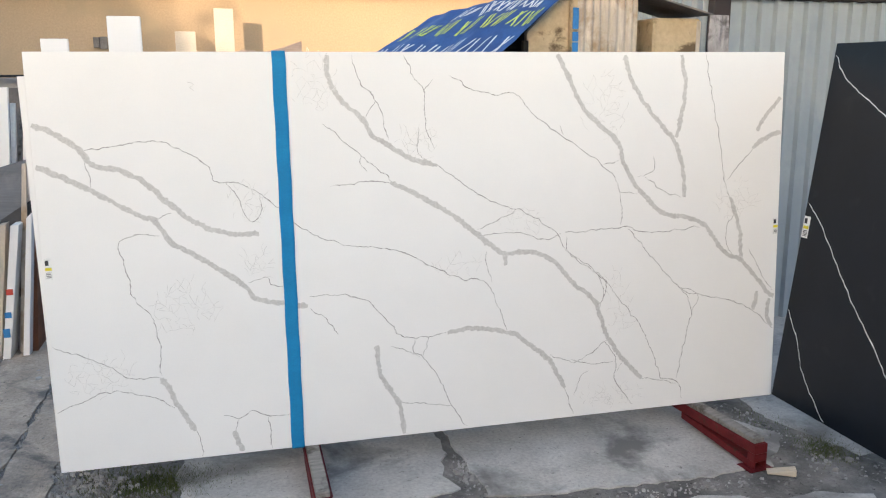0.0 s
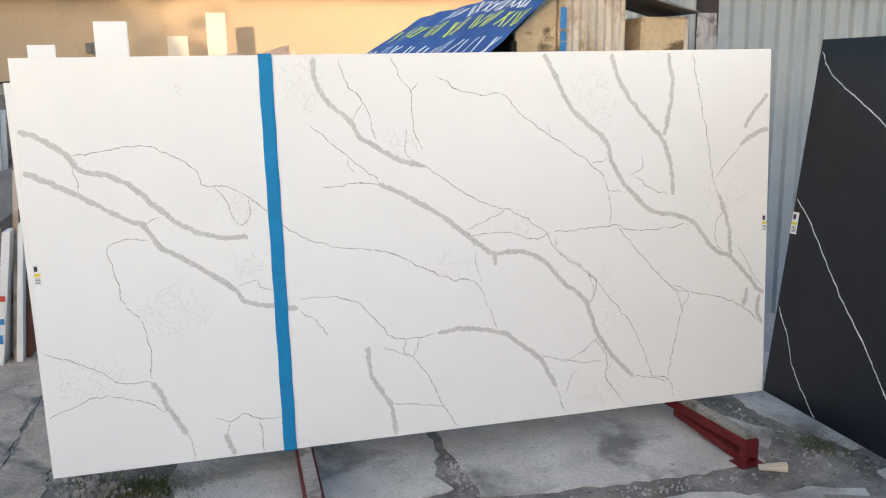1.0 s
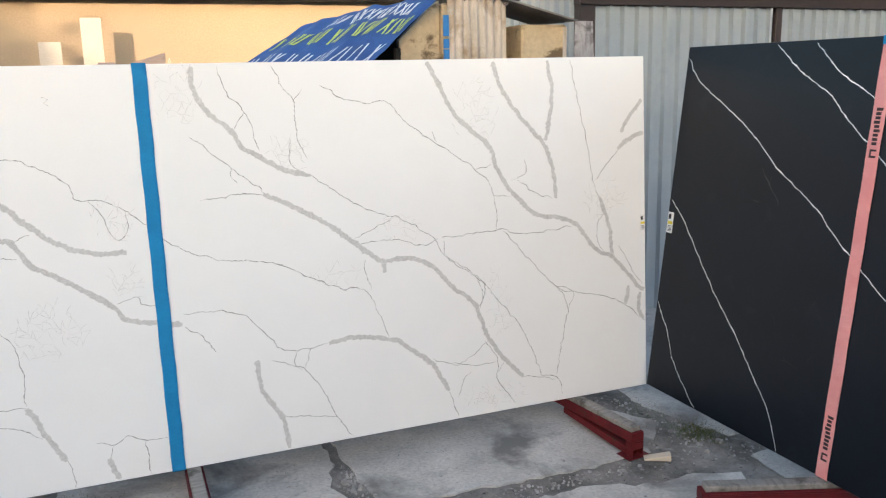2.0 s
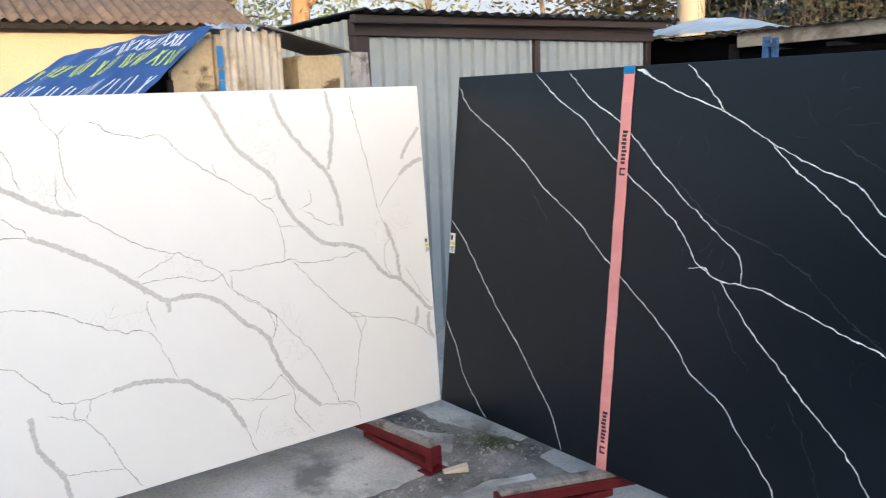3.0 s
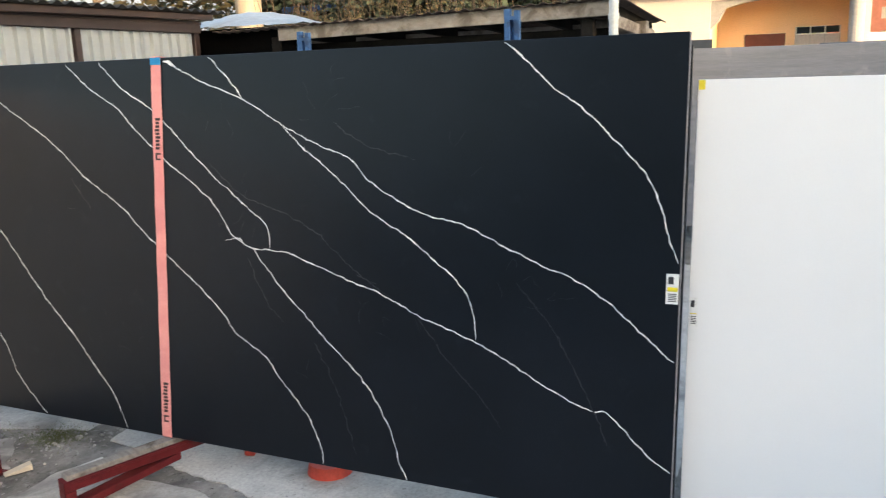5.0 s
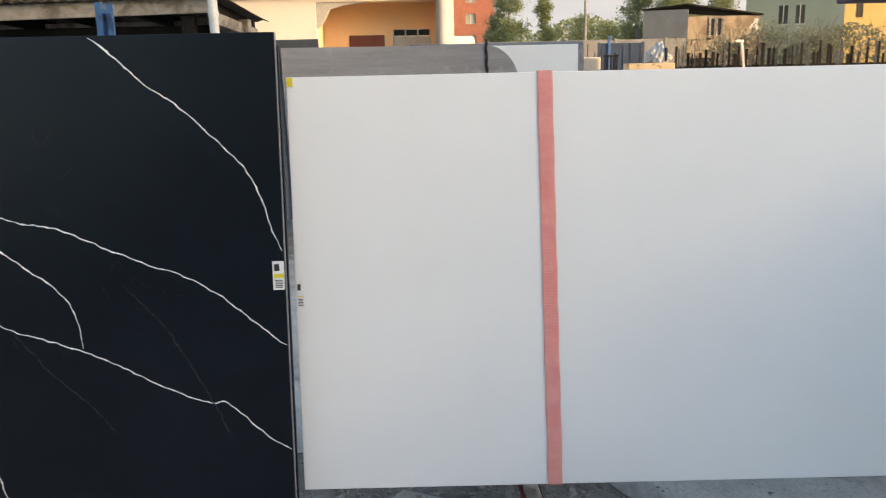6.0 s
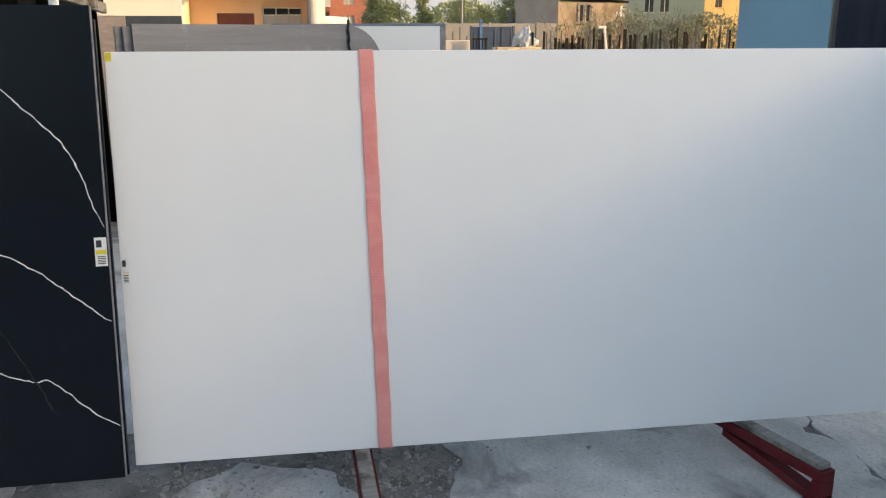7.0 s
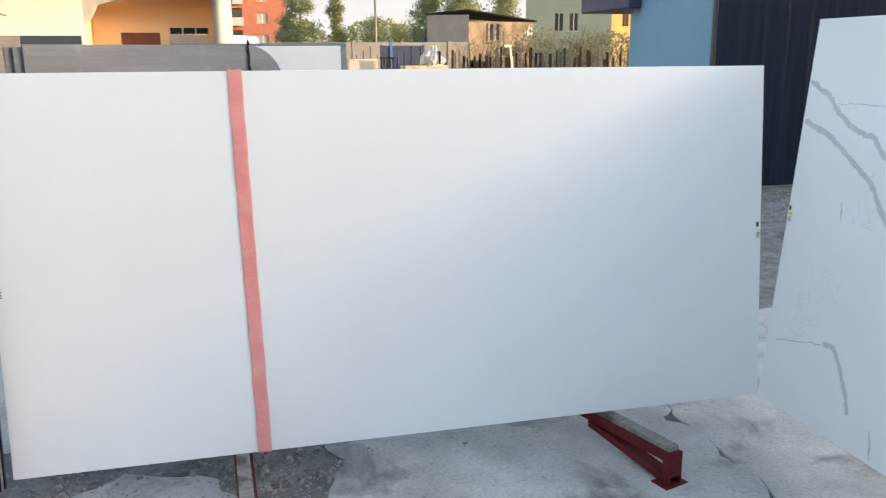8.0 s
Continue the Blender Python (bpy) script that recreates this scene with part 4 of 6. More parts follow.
grass(((-1.24, 0.1, 0.26, 0.14, 3000), (-1.5, 0.25, 0.2, 0.2, 500), (1.66, -0.32, 0.12, 0.14, 1300), (1.55, 0.0, 0.12, 0.2, 300)), "short sparse grass growing in the soil joints")


# ---------------------------------------------------------------- corrugated sheets
def ribbed(w, h, pitch, depth, rib, mat_name="sheet"):
    """Trapezoid-profiled sheet metal in the x, z plane, ribs upright, 1 mm thick by its profile."""
    bm = bmesh.new()
    xs, k = [], 0.0
    while k < w:
        for dx, y in ((0, 0), (pitch - rib - 0.012, 0), (pitch - rib - 0.004, -depth), (pitch - 0.008, -depth)):
            if k + dx <= w:
                xs.append((k + dx, y))
        k += pitch
    xs.append((w, 0))
    lo = [bm.verts.new((x, y, 0)) for x, y in xs]
    hi = [bm.verts.new((x, y, h)) for x, y in xs]
    for i in range(len(xs) - 1):
        bm.faces.new((lo[i], lo[i + 1], hi[i + 1], hi[i]))
    return bm


def waved(w, length, pitch, depth, edge_seed=0, steps=8):
    """Wave-profiled roofing in the x, y plane, waves running along y."""
    count = int(w / pitch * steps)
    verts = [(w * i / count, y, depth * math.sin(math.tau * w * i / count / pitch) + 0.01 * noise.noise((i * 0.02, y, edge_seed))) for y in [length * k / 6 for k in range(7)] for i in range(count + 1)]
    faces = [(j * (count + 1) + i, j * (count + 1) + i + 1, (j + 1) * (count + 1) + i + 1, (j + 1) * (count + 1) + i) for j in range(6) for i in range(count)]
    return verts, faces


def sheet(name, data, mat, parent, at, thick, label=""):
    ob = new(name, raw(name, *data, mat))
    ob.parent, ob.matrix_basis = parent, at
    s = ob.modifiers.new("thickness", "SOLIDIFY")
    s.thickness = thick
    if label:
        ob["label"] = label
    return smooth(ob)


# ---------------------------------------------------------------- metal garage behind the corner
SHED = pose(2.07, 1.49, -0.03, 0, 0, 3.8)
shed = thing("metal_garage", SHED, "grey-blue corrugated metal garage with brown trim and dark roof", "garage")
for x0, w in ((0.12, 1.56), (1.76, 1.36)):
    part("door_panel", ribbed(w, 2.14, 0.118, 0.034, 0.024), clad, shed, at=pose(x0, 0.0, 0))
side = ribbed(3.0, 2.26, 0.118, 0.034, 0.024)
for v in side.verts:
    if v.co.z > 1:
        v.co.z = 2.17 + 0.028 * v.co.x
part("side_wall", side, clad, shed, at=pose(-0.01, 3.0, 0, 0, 0, -90))
part("inner_wall", boxed((0.03, 3.15, 0.05, 3.0, 0.02, 2.2)), brown_trim, shed)
for x0, x1 in ((-0.02, 0.1), (1.69, 1.75), (3.13, 3.2)):
    part("post", boxed((x0, x1, -0.03, 0.04, 0, 2.25), bevel=0.004), brown_trim, shed)
part("lintel", boxed((-0.03, 3.21, -0.045, 0.03, 2.145, 2.252), (-0.03, 3.21, -0.06, -0.04, 2.22, 2.235), bevel=0.003), brown_trim, shed)
sheet("roof", waved(3.46, 3.4, 0.13, 0.014, 3), dark_roof, shed, pose(-0.07, -0.2, 2.293, -1.6, -0.7), 0.005, "dark wave-profiled roof sheet")
part("fascia", boxed((-0.05, 3.32, -0.13, -0.07, 2.262, 2.315), bevel=0.004), brown_trim, shed, at=pose(0, 0, -0.044, 0, -0.7, 0))

# ---------------------------------------------------------------- wrapped crate, banner and lid by the garage
crate = thing("wrapped_crate", pose(0, 0, 0), "tall stone crate wrapped in dusty plastic film", "crate")
folds = bmesh.new()
rows = []
for j in range(13):
    z = -0.02 + j * 0.177
    rows.append([folds.verts.new((0.955 + 0.345 * i / 40, 1.0 + 0.012 * math.sin(i * 1.15 + j * 0.12) + 0.016 * noise.noise((i * 0.35, j * 0.25, 4.0)), z + ((0.03 * noise.noise((i * 0.3, 1.0, 2.0)) - 0.05 * max(0.0, i / 40 - 0.6)) if j == 12 else 0))) for i in range(41)])
for r, s in zip(rows, rows[1:]):
    for i in range(40):
        folds.faces.new((r[i], r[i + 1], s[i + 1], s[i]))
wrap = smooth(part("plastic_wrap", folds, film_wrap, crate, "dusty creased plastic film"))
part("core", boxed((0.93, 1.29, 1.03, 1.5, -0.02, 2.075), bevel=0.01), board_tan, crate)
part("side_board", extruded(((0.69, -0.02), (0.925, -0.02), (0.925, 2.09), (0.87, 2.05), (0.69, 1.885)), 1.06, 1.1), board_tan, crate, "tan board under the banner")
# added dark board: paints the shade under the banner, no real board
part("inner_board", extruded(((-0.4, -0.02), (0.93, -0.02), (0.93, 2.07), (0.59, 2.02), (-0.4, 1.28)), 1.3, 1.34), dark_wood_and_shade, crate, "near-black board painted as the shade under the banner")
crumple = bmesh.new()
rows = [[crumple.verts.new((0.94 + 0.4 * i / 24, 0.99 + 0.1 * j, 2.10 + 0.035 * math.sin(j * 0.8) + 0.03 * noise.noise((i * 0.45, j * 0.7, 6.0)) + 0.02 * noise.noise((i * 1.3, j * 1.6, 8.0)) - 0.06 * max(0.0, i / 24 - 0.55))) for i in range(25)] for j in range(5)]
for r, s in zip(rows, rows[1:]):
    for i in range(24):
        crumple.faces.new((r[i], r[i + 1], s[i + 1], s[i]))
smooth(part("crumpled_film", crumple, plastic_grey, crate, "crumpled grey film over the crate's top"))
part("batten", boxed((0.655, 0.685, 1.02, 1.055, -0.02, 1.84), bevel=0.003), dark_wood_and_shade, crate)
for z0, z1 in ((2.01, 1.90), (1.885, 1.835), (1.83, 1.76)):
    part("tape", boxed((0.922, 0.953, 0.985, 0.995, z1, z0)), tape_blue, crate, "strip of blue tape")
lid = bmesh.new()
for x0, z0, x1, z1, y0, y1 in ((1.2, 2.125, 1.74, 1.985, 0.96, 1.5),):
    vs = [lid.verts.new(c) for c in ((x0, y0, z0), (x1, y0, z1), (x1, y1, z1 + 0.03), (x0, y1, z0 + 0.03), (x0, y0, z0 - 0.012), (x1, y0, z1 - 0.008), (x1, y1, z1), (x0, y1, z0))]
    for q in ((0, 1, 2, 3), (7, 6, 5, 4), (0, 4, 5, 1), (1, 5, 6, 2), (2, 6, 7, 3), (3, 7, 4, 0)):
        lid.faces.new([vs[k] for k in q])
part("lid_board", lid, board_grey, crate, "grey sloping cover board")
block = thing("stone_block", pose(1.43, 1.05, -0.02), "tan stained block crate under a sloping cover board", "stone block")
part("body", boxed((0.0, 0.29, 0.0, 0.5, 0.0, 1.985), bevel=0.012), board_tan, block)
part("edge_band", boxed((0.262, 0.288, -0.006, -0.001, 0.02, 1.97), bevel=0.002), film_wrap, block)
torn = bmesh.new()
rows = []
for j in range(15):
    z = -0.02 + 2.0 * j / 14
    rows.append([torn.verts.new((1.735 + 0.13 * i / 10 + 0.01 * noise.noise((i * 0.6, j * 0.5, 9.0)), 0.985 + 0.04 * noise.noise((i * 0.5, j * 0.4, 3.0)), z)) for i in range(11)])
for r, s in zip(rows, rows[1:]):
    for i in range(10):
        torn.faces.new((r[i], r[i + 1], s[i + 1], s[i]))
tagged(smooth(whole("torn_plastic", torn, plastic_grey, Matrix(), "crumpled grey plastic film hanging beside the block crate", "plastic film")), kind="")

# banner cloth sloping down from the crate's top
P1, P2, Q2, Q1 = Vector((0.905, 0.97, 2.112)), Vector((-0.02, 0.97, 1.30)), Vector((-0.80, 1.6, 1.30)), Vector((0.30, 1.6, 2.0))


def banner_at(u, v, lift=0.0):
    """u down the slope, v from the front edge to the back."""
    a, b = P1.lerp(P2, u), Q1.lerp(Q2, u)
    c = a.lerp(b, v)
    c.z += 0.018 * math.sin(v * 9 + u * 3) * u + 0.005 * math.sin(v * 31 + u * 9) + 0.012 * math.sin(v * math.pi) * (1 - u) + 0.016 * noise.noise((u * 5, v * 5, 1.0)) + 0.006 * noise.noise((u * 16, v * 16, 5.0)) + lift
    return c


banner = thing("banner_tarp", Matrix(), "blue printed banner cloth draped as a cover over the crate", "tarpaulin")
bm = bmesh.new()
grid = [[bm.verts.new(banner_at(i / 36, j / 48)) for j in range(49)] for i in range(37)]
for i in range(36):
    for j in range(48):
        bm.faces.new((grid[i][j], grid[i][j + 1], grid[i + 1][j + 1], grid[i + 1][j]))
cloth = smooth(part("cloth", bm, tarp_blue, banner))
rnd = random.Random(21)
for u0, v0, v1, size, mat in ((0.035, 0.10, 0.72, 0.07, banner_white), (0.135, 0.03, 0.95, 0.10, banner_green), (0.31, 0.03, 0.98, 0.14, banner_white)):
    v = v0
    while v < v1:
        bars = bmesh.new()
        for s in range(2):
            uu, vv = u0 + rnd.uniform(-0.006, 0.006), v + s * size * 0.22
            skew = rnd.choice((-0.03, 0.0, 0.035))
            steps = 5
            left = [bars.verts.new(banner_at(uu + size * k / steps, vv + skew * k / steps, 0.006)) for k in range(steps + 1)]
            right = [bars.verts.new(banner_at(uu + size * k / steps, vv + skew * k / steps + 0.011, 0.006)) for k in range(steps + 1)]
            for k in range(steps):
                bars.faces.new((left[k], right[k], right[k + 1], left[k + 1]))
        part("printed_bar", bars, mat, banner)
        v += size * rnd.uniform(0.52, 0.85)
for x, y in ((0.0, 0.98), (-0.78, 1.58)):
    part("support", tube(((x, y, -0.03), (x, y, 1.3)), (0.02, 0.02), 6), dark_wood_and_shade, banner)

# ---------------------------------------------------------------- apricot house behind
house = thing("apricot_house", Matrix(), "low apricot stucco house with a mossy corrugated roof", "house")
part("wall", boxed((-9.0, 4.55, 9.4, 14.0, -0.1, 2.95), bevel=0.02), stucco_orange, house)
sheet("roof", waved(14.0, 4.6, 0.177, 0.028, 7), asbestos, house, pose(-9.2, 9.12, 2.9, 24), 0.008, "mossy brown corrugated roof sheets")
for k in range(14):
    part("rafter_end", boxed((-8.7 + k * 0.98, -8.6 + k * 0.98, 9.15, 9.4, 2.82, 2.90), bevel=0.004), dark_wood_and_shade, house)
part("fascia", boxed((-9.1, 4.7, 9.17, 9.20, 2.80, 2.875)), dark_wood_and_shade, house)
part("meter_box", boxed((-2.70, -2.62, 9.34, 9.4, 2.02, 2.16), (-2.615, -2.52, 9.36, 9.4, 2.0, 2.17), bevel=0.004), board_grey, house, "small grey meter box")
sheet("back_roof", waved(14.0, 4.6, 0.177, 0.028, 7), asbestos, house, pose(4.8, 17.4, 2.9, 24, 0, 180), 0.008, "mossy brown corrugated roof sheets")

# ---------------------------------------------------------------- open canopy behind the black slab
canopy = thing("open_canopy", Matrix(), "low open timber canopy with corrugated roof and grey fascia board", "canopy")
EAVE = pose(5.4, 0.72, 2.02, 0, 0, -90)
part("fascia_board", boxed((-0.15, 2.86, -0.02, 0.02, -0.005, 0.108), bevel=0.004), fascia_wood, canopy, "weathered grey fascia board", at=EAVE @ pose(0, 0, 0, 0, -0.9, 0))
part("lower_beam", boxed((-0.8, 2.8, 0.3, 0.4, -0.12, -0.035), bevel=0.005), dark_wood_and_shade, canopy, at=EAVE)
part("inner_beam", boxed((-0.8, 2.95, 0.9, 1.0, -0.09, 0.03), bevel=0.005), fascia_wood, canopy, at=EAVE)
for k in range(6):
    part("rafter", boxed((0.05 + 0.55 * k, 0.11 + 0.55 * k, -0.0, 1.55, -0.0, 0.1), bevel=0.004), dark_wood_and_shade, canopy, at=EAVE @ pose(0, 0.03, 0.0, -3.5, -0.9, 0))
part("block", boxed((2.62, 2.72, 0.5, 0.62, -0.03, 0.04), bevel=0.006), fascia_wood, canopy, at=EAVE)
part("end_board", boxed((2.86, 2.9, 0.0, 1.5, -0.01, 0.08), bevel=0.004), fascia_wood, canopy, at=EAVE @ pose(0, 0, -0.03, -3.0, 0, 0))
sheet("roof", waved(3.82, 1.75, 0.11, 0.008, 2), asbestos, canopy, EAVE @ pose(-0.85, -0.08, 0.105, -3.5, -0.9, 0), 0.006, "brown corrugated roofing")
# black panel added to close the back; its colour stands for shade
part("back_wall", boxed((-1.6, 2.8, 1.5, 1.55, -2.05, -0.02)), canopy_shade, canopy, "black panel painted as the shade at the canopy's back", at=EAVE)
for x, y in ((5.25, -2.0), (5.25, 0.9), (6.5, -2.0), (6.5, 1.9)):
    part("post", boxed((x + 0.2, x + 0.3, y, y + 0.1, -0.05, 2.05), bevel=0.006), dark_wood_and_shade, canopy)
film = bmesh.new()
rows = []
for j in range(10):
    rise = math.sin(min(1, j / 6) * math.pi / 2) - 0.0
    rows.append([film.verts.new((5.36 + 0.1 * j, 2.2 - 1.62 * i / 30, 2.155 + 0.02 * (1 - i / 30) + rise * (0.13 * math.exp(-((i - 13) / 9) ** 2) + 0.05 * (1 - i / 30)) + 0.02 * noise.noise((i * 0.45, j * 0.6, 5.0)))) for i in range(31)])
for r, s in zip(rows, rows[1:]):
    for i in range(30):
        film.faces.new((r[i], s[i], s[i + 1], r[i + 1]))
smooth(part("film_sheet", film, sheet_pale, canopy, "pale plastic film spread over the roof end"))
# black panel added where only shade lies under the film
part("dark_sheeting", boxed((-1.3, 0.1, 0.06, 0.1, -0.4, 0.13), bevel=0.004), canopy_shade, canopy, "black panel painted as the shade under the film", at=EAVE)
for x, y, top in ((4.72, 0.125, 2.07), (4.66, -1.651, 2.13)):
    post = thing("blue_post", pose(x, y, -0.03), "blue painted steel channel post behind the black slab", "post", "blue posts")
    part("web", boxed((-0.012, -0.006, -0.05, 0.05, 0, top - 0.05), bevel=0.001), blue_steel, post)
    part("flange", boxed((-0.05, -0.012, -0.055, -0.018, 0, top - 0.012), bevel=0.002), blue_steel, post)
    part("flange", boxed((-0.05, -0.012, 0.012, 0.055, 0, top), bevel=0.002), blue_steel, post)
    part("cross_plate", boxed((-0.056, -0.051, -0.05, 0.05, top - 0.075, top - 0.05), bevel=0.001), blue_steel, post)
pole = thing("white_pole", pose(5.2, -2.219, -0.03), "white painted steel pole beside the canopy", "pole")
part("shaft", tube(((0, 0, 0), (0, 0, 2.32), (0, 0, 4.5)), (0.036, 0.034, 0.03), 14), white_pole_mat, pole)
part("collar", tube(((0, 0, 2.05), (0, 0, 2.09)), (0.04, 0.04), 14), white_pole_mat, pole)

# ---------------------------------------------------------------- stones stored behind the plain slab
GREY = pose(7.0, -2.36, 0.0, -3, 0, -60)
grey_stack = thing("grey_slab", GREY, "brushed grey stone slab with a rounded corner on a rack", "stone slab")
arc = [(2.37 + 0.45 * math.sin(a), 1.37 + 0.45 * math.cos(a)) for a in [math.pi / 2 * k / 14 for k in range(15)]]
part("panel", extruded([(0.03, 0.16), (2.82, 0.16)] + arc[::-1] + [(0.03, 1.82)], 0, 0.03, 0.002), stone_grey, grey_stack)
part("back_panel", boxed((-0.04, 2.3, 0.05, 0.08, 0.16, 1.80), (-0.1, 2.3, 0.1, 0.13, 0.16, 1.80), bevel=0.002), stone_grey, grey_stack, "two more grey slabs close behind")
part("chain", tube([(2.375 + 0.006 * math.sin(k * 1.9), -0.016, 1.88 - k * 0.045) for k in range(38)], [0.011 + 0.006 * (k % 2) for k in range(38)], 6), dark_roof, grey_stack, "dark hanging chain")
part("bearer", boxed((0.3, 0.4, -0.3, 0.4, 0, 0.16), (2.1, 2.2, -0.3, 0.4, 0, 0.16), bevel=0.006), wood_grey, grey_stack)
pale_stack = thing("white_slab", pose(8.75, -3.4, 0.0, -3, 0, -95), "white stone slab with a grey sawn edge behind the grey one", "stone slab")
part("panel", boxed((0.0, 2.05, 0, 0.02, 0.16, 1.815), bevel=0.002), quartz_plain, pale_stack)
part("back_panel", boxed((0.1, 2.12, 0.055, 0.075, 0.16, 1.85), bevel=0.002), stone_grey, pale_stack, "grey slab standing close behind")
part("sawn_edge", boxed((2.052, 2.11, 0.0, 0.05, 0.16, 1.80), bevel=0.002), slab_edge, pale_stack, "grey sawn edges of slabs behind")
part("bearer", boxed((0.3, 0.4, -0.3, 0.4, 0, 0.16), (1.6, 1.7, -0.3, 0.4, 0, 0.16), bevel=0.006), wood_grey, pale_stack)
brown_far = thing("brown_slab", pose(11.0, -0.3, 0.0, -3, 0, -90), "brown banded stone slab leaning on timber", "stone slab")
part("panel", boxed((0, 1.14, 0, 0.03, 0.1, 1.99), bevel=0.002), stone_brown, brown_far)
part("bearer", boxed((0.2, 0.3, -0.2, 0.3, 0, 0.1), (0.8, 0.9, -0.2, 0.3, 0, 0.1), bevel=0.006), wood_grey, brown_far)
dark_far = thing("dark_slab", pose(14.4, -0.4, 0.0, -3, 0, -90), "dark grey stone slab leaning on timber", "stone slab")
part("panel", boxed((0, 1.28, 0, 0.03, 0.1, 2.07), bevel=0.002), stone_dark, dark_far)
part("bearer", boxed((0.2, 0.3, -0.2, 0.3, 0, 0.1), (0.9, 1.0, -0.2, 0.3, 0, 0.1), bevel=0.006), wood_grey, dark_far)

# ---------------------------------------------------------------- offcut stack at the marbled slab's open end
def leaning_offcut(a0, a1, b0, b1, z0, z1, y0, deep, mat, label):
    """Stone board on edge: from a0 to a1 at the ground, from b0 to b1 at its top."""
    whole("stone_offcut", extruded(((a0, -0.005), (a1, -0.005), (b1, z1), (b0, z0)), y0, y0 + deep, 0.0015), mat, Matrix(), label, "stone offcut", "offcuts beside the marbled slab")


leaning_offcut(-2.289, -2.246, -2.162, -2.116, 0.814, 0.818, 1.93, 0.5, quartz_plain, "white stone offcut with paint marks standing on edge")
leaning_offcut(-2.363, -2.308, -2.241, -2.198, 0.809, 0.817, 1.98, 0.45, stone_pale, "beige stone offcut standing on edge")
leaning_offcut(-2.30, -2.215, -2.185, -2.10, 0.80, 0.85, 2.1, 0.02, plastic_grey, "film-wrapped grey stone offcut leaning in the stack")
leaning_offcut(-2.36, -2.18, -2.19, -2.095, 0.81, 0.89, 2.2, 0.03, stone_dark, "dark polished stone offcut leaning in the stack")
leaning_offcut(-2.185, -2.149, -2.082, -2.048, 0.85, 0.882, 1.97, 0.5, quartz_plain, "narrow white stone offcut standing on edge")
leaning_offcut(-2.159, -2.116, -2.028, -2.014, 1.253, 1.25, 2.05, 0.5, rust, "rust-brown stone offcut standing on edge")
# dark panel added to paint the shadowed gap behind the offcuts
leaning_offcut(-2.215, -2.02, -2.10, -2.0, 1.09, 1.09, 2.62, 0.03, stone_dark, "dark panel painted as the shade at the back of the stack")
leaning_offcut(-2.471, -2.225, -2.344, -2.12, 1.099, 1.163, 2.26, 0.025, stone_grey, "grey polished stone offcut leaning in the stack")
leaning_offcut(-2.215, -2.165, -2.088, -2.064, 1.163, 1.163, 2.03, 0.012, film_wrap, "pale film-wrapped offcut in the stack")
leaning_offcut(-2.60, -2.327, -2.44, -2.205, 1.60, 1.597, 2.4, 0.03, quartz_plain, "broad white stone offcut leaning at the back")
leaning_offcut(-2.331, -2.304, -2.214, -2.186, 1.50, 1.499, 2.45, 0.03, white_pole_mat, "pale stone offcut at the back")
leaning_offcut(-2.388, -2.367, -2.182, -2.168, 1.576, 1.576, 2.6, 0.03, wood_grey, "thin brown timber batten at the back")
leaning_offcut(-2.30, -2.243, -2.131, -2.103, 1.446, 1.446, 2.53, 0.02, stone_grey, "tall grey stone offcut at the back")
leaning_offcut(-2.70, -2.30, -2.52, -2.20, 1.586, 1.584, 2.90, 0.03, board_grey, "grey-brown board at the back of the stack")
leaning_offcut(-2.70, -2.32, -2.55, -2.22, 1.65, 1.65, 3.06, 0.03, grey_render, "pale grey panel at the back of the stack")
leaning_offcut(-2.26, -2.16, -2.115, -2.05, 1.40, 1.40, 2.3, 0.02, quartz_white, "white veined stone offcut close behind the slabs")
whole("stone_offcut", extruded(((-2.33, -0.005), (-2.30, -0.005), (-2.0, 0.96), (-2.0, 0.985), (-2.24, 0.83), (-2.26, 0.80)), 2.065, 2.09, 0.0015), stone_dark, Matrix(), "dark polished stone offcut with a slanting top", "stone offcut", "offcuts beside the marbled slab")
for z, mat in ((0.40, red_bright), (0.26, tape_blue), (0.14, tape_blue)):
    whole("paint_mark", boxed((-0.002, 0.036, -0.004, -0.001, 0, 0.035 + 0.02 * (z < 0.2)), bevel=0.0005), mat, pose(-2.287 + 0.156 * z, 1.929, z), "daub of coloured paint on a stone edge", "paint mark")
rail = thing("storage_rack", pose(0, 0, 0), "dark steel storage rack behind leaning stone offcuts", "storage rack")
for x in (-2.15, -3.2):
    part("post", boxed((x, x + 0.05, 3.0, 3.05, -0.03, 1.75), bevel=0.004), rust, rail)
part("rail", boxed((-3.3, -2.05, 2.95, 3.0, 1.655, 1.672), bevel=0.004), dark_roof, rail)
part("rail", boxed((-3.3, -2.05, 2.95, 3.0, 0.8, 0.86), bevel=0.004), dark_roof, rail)


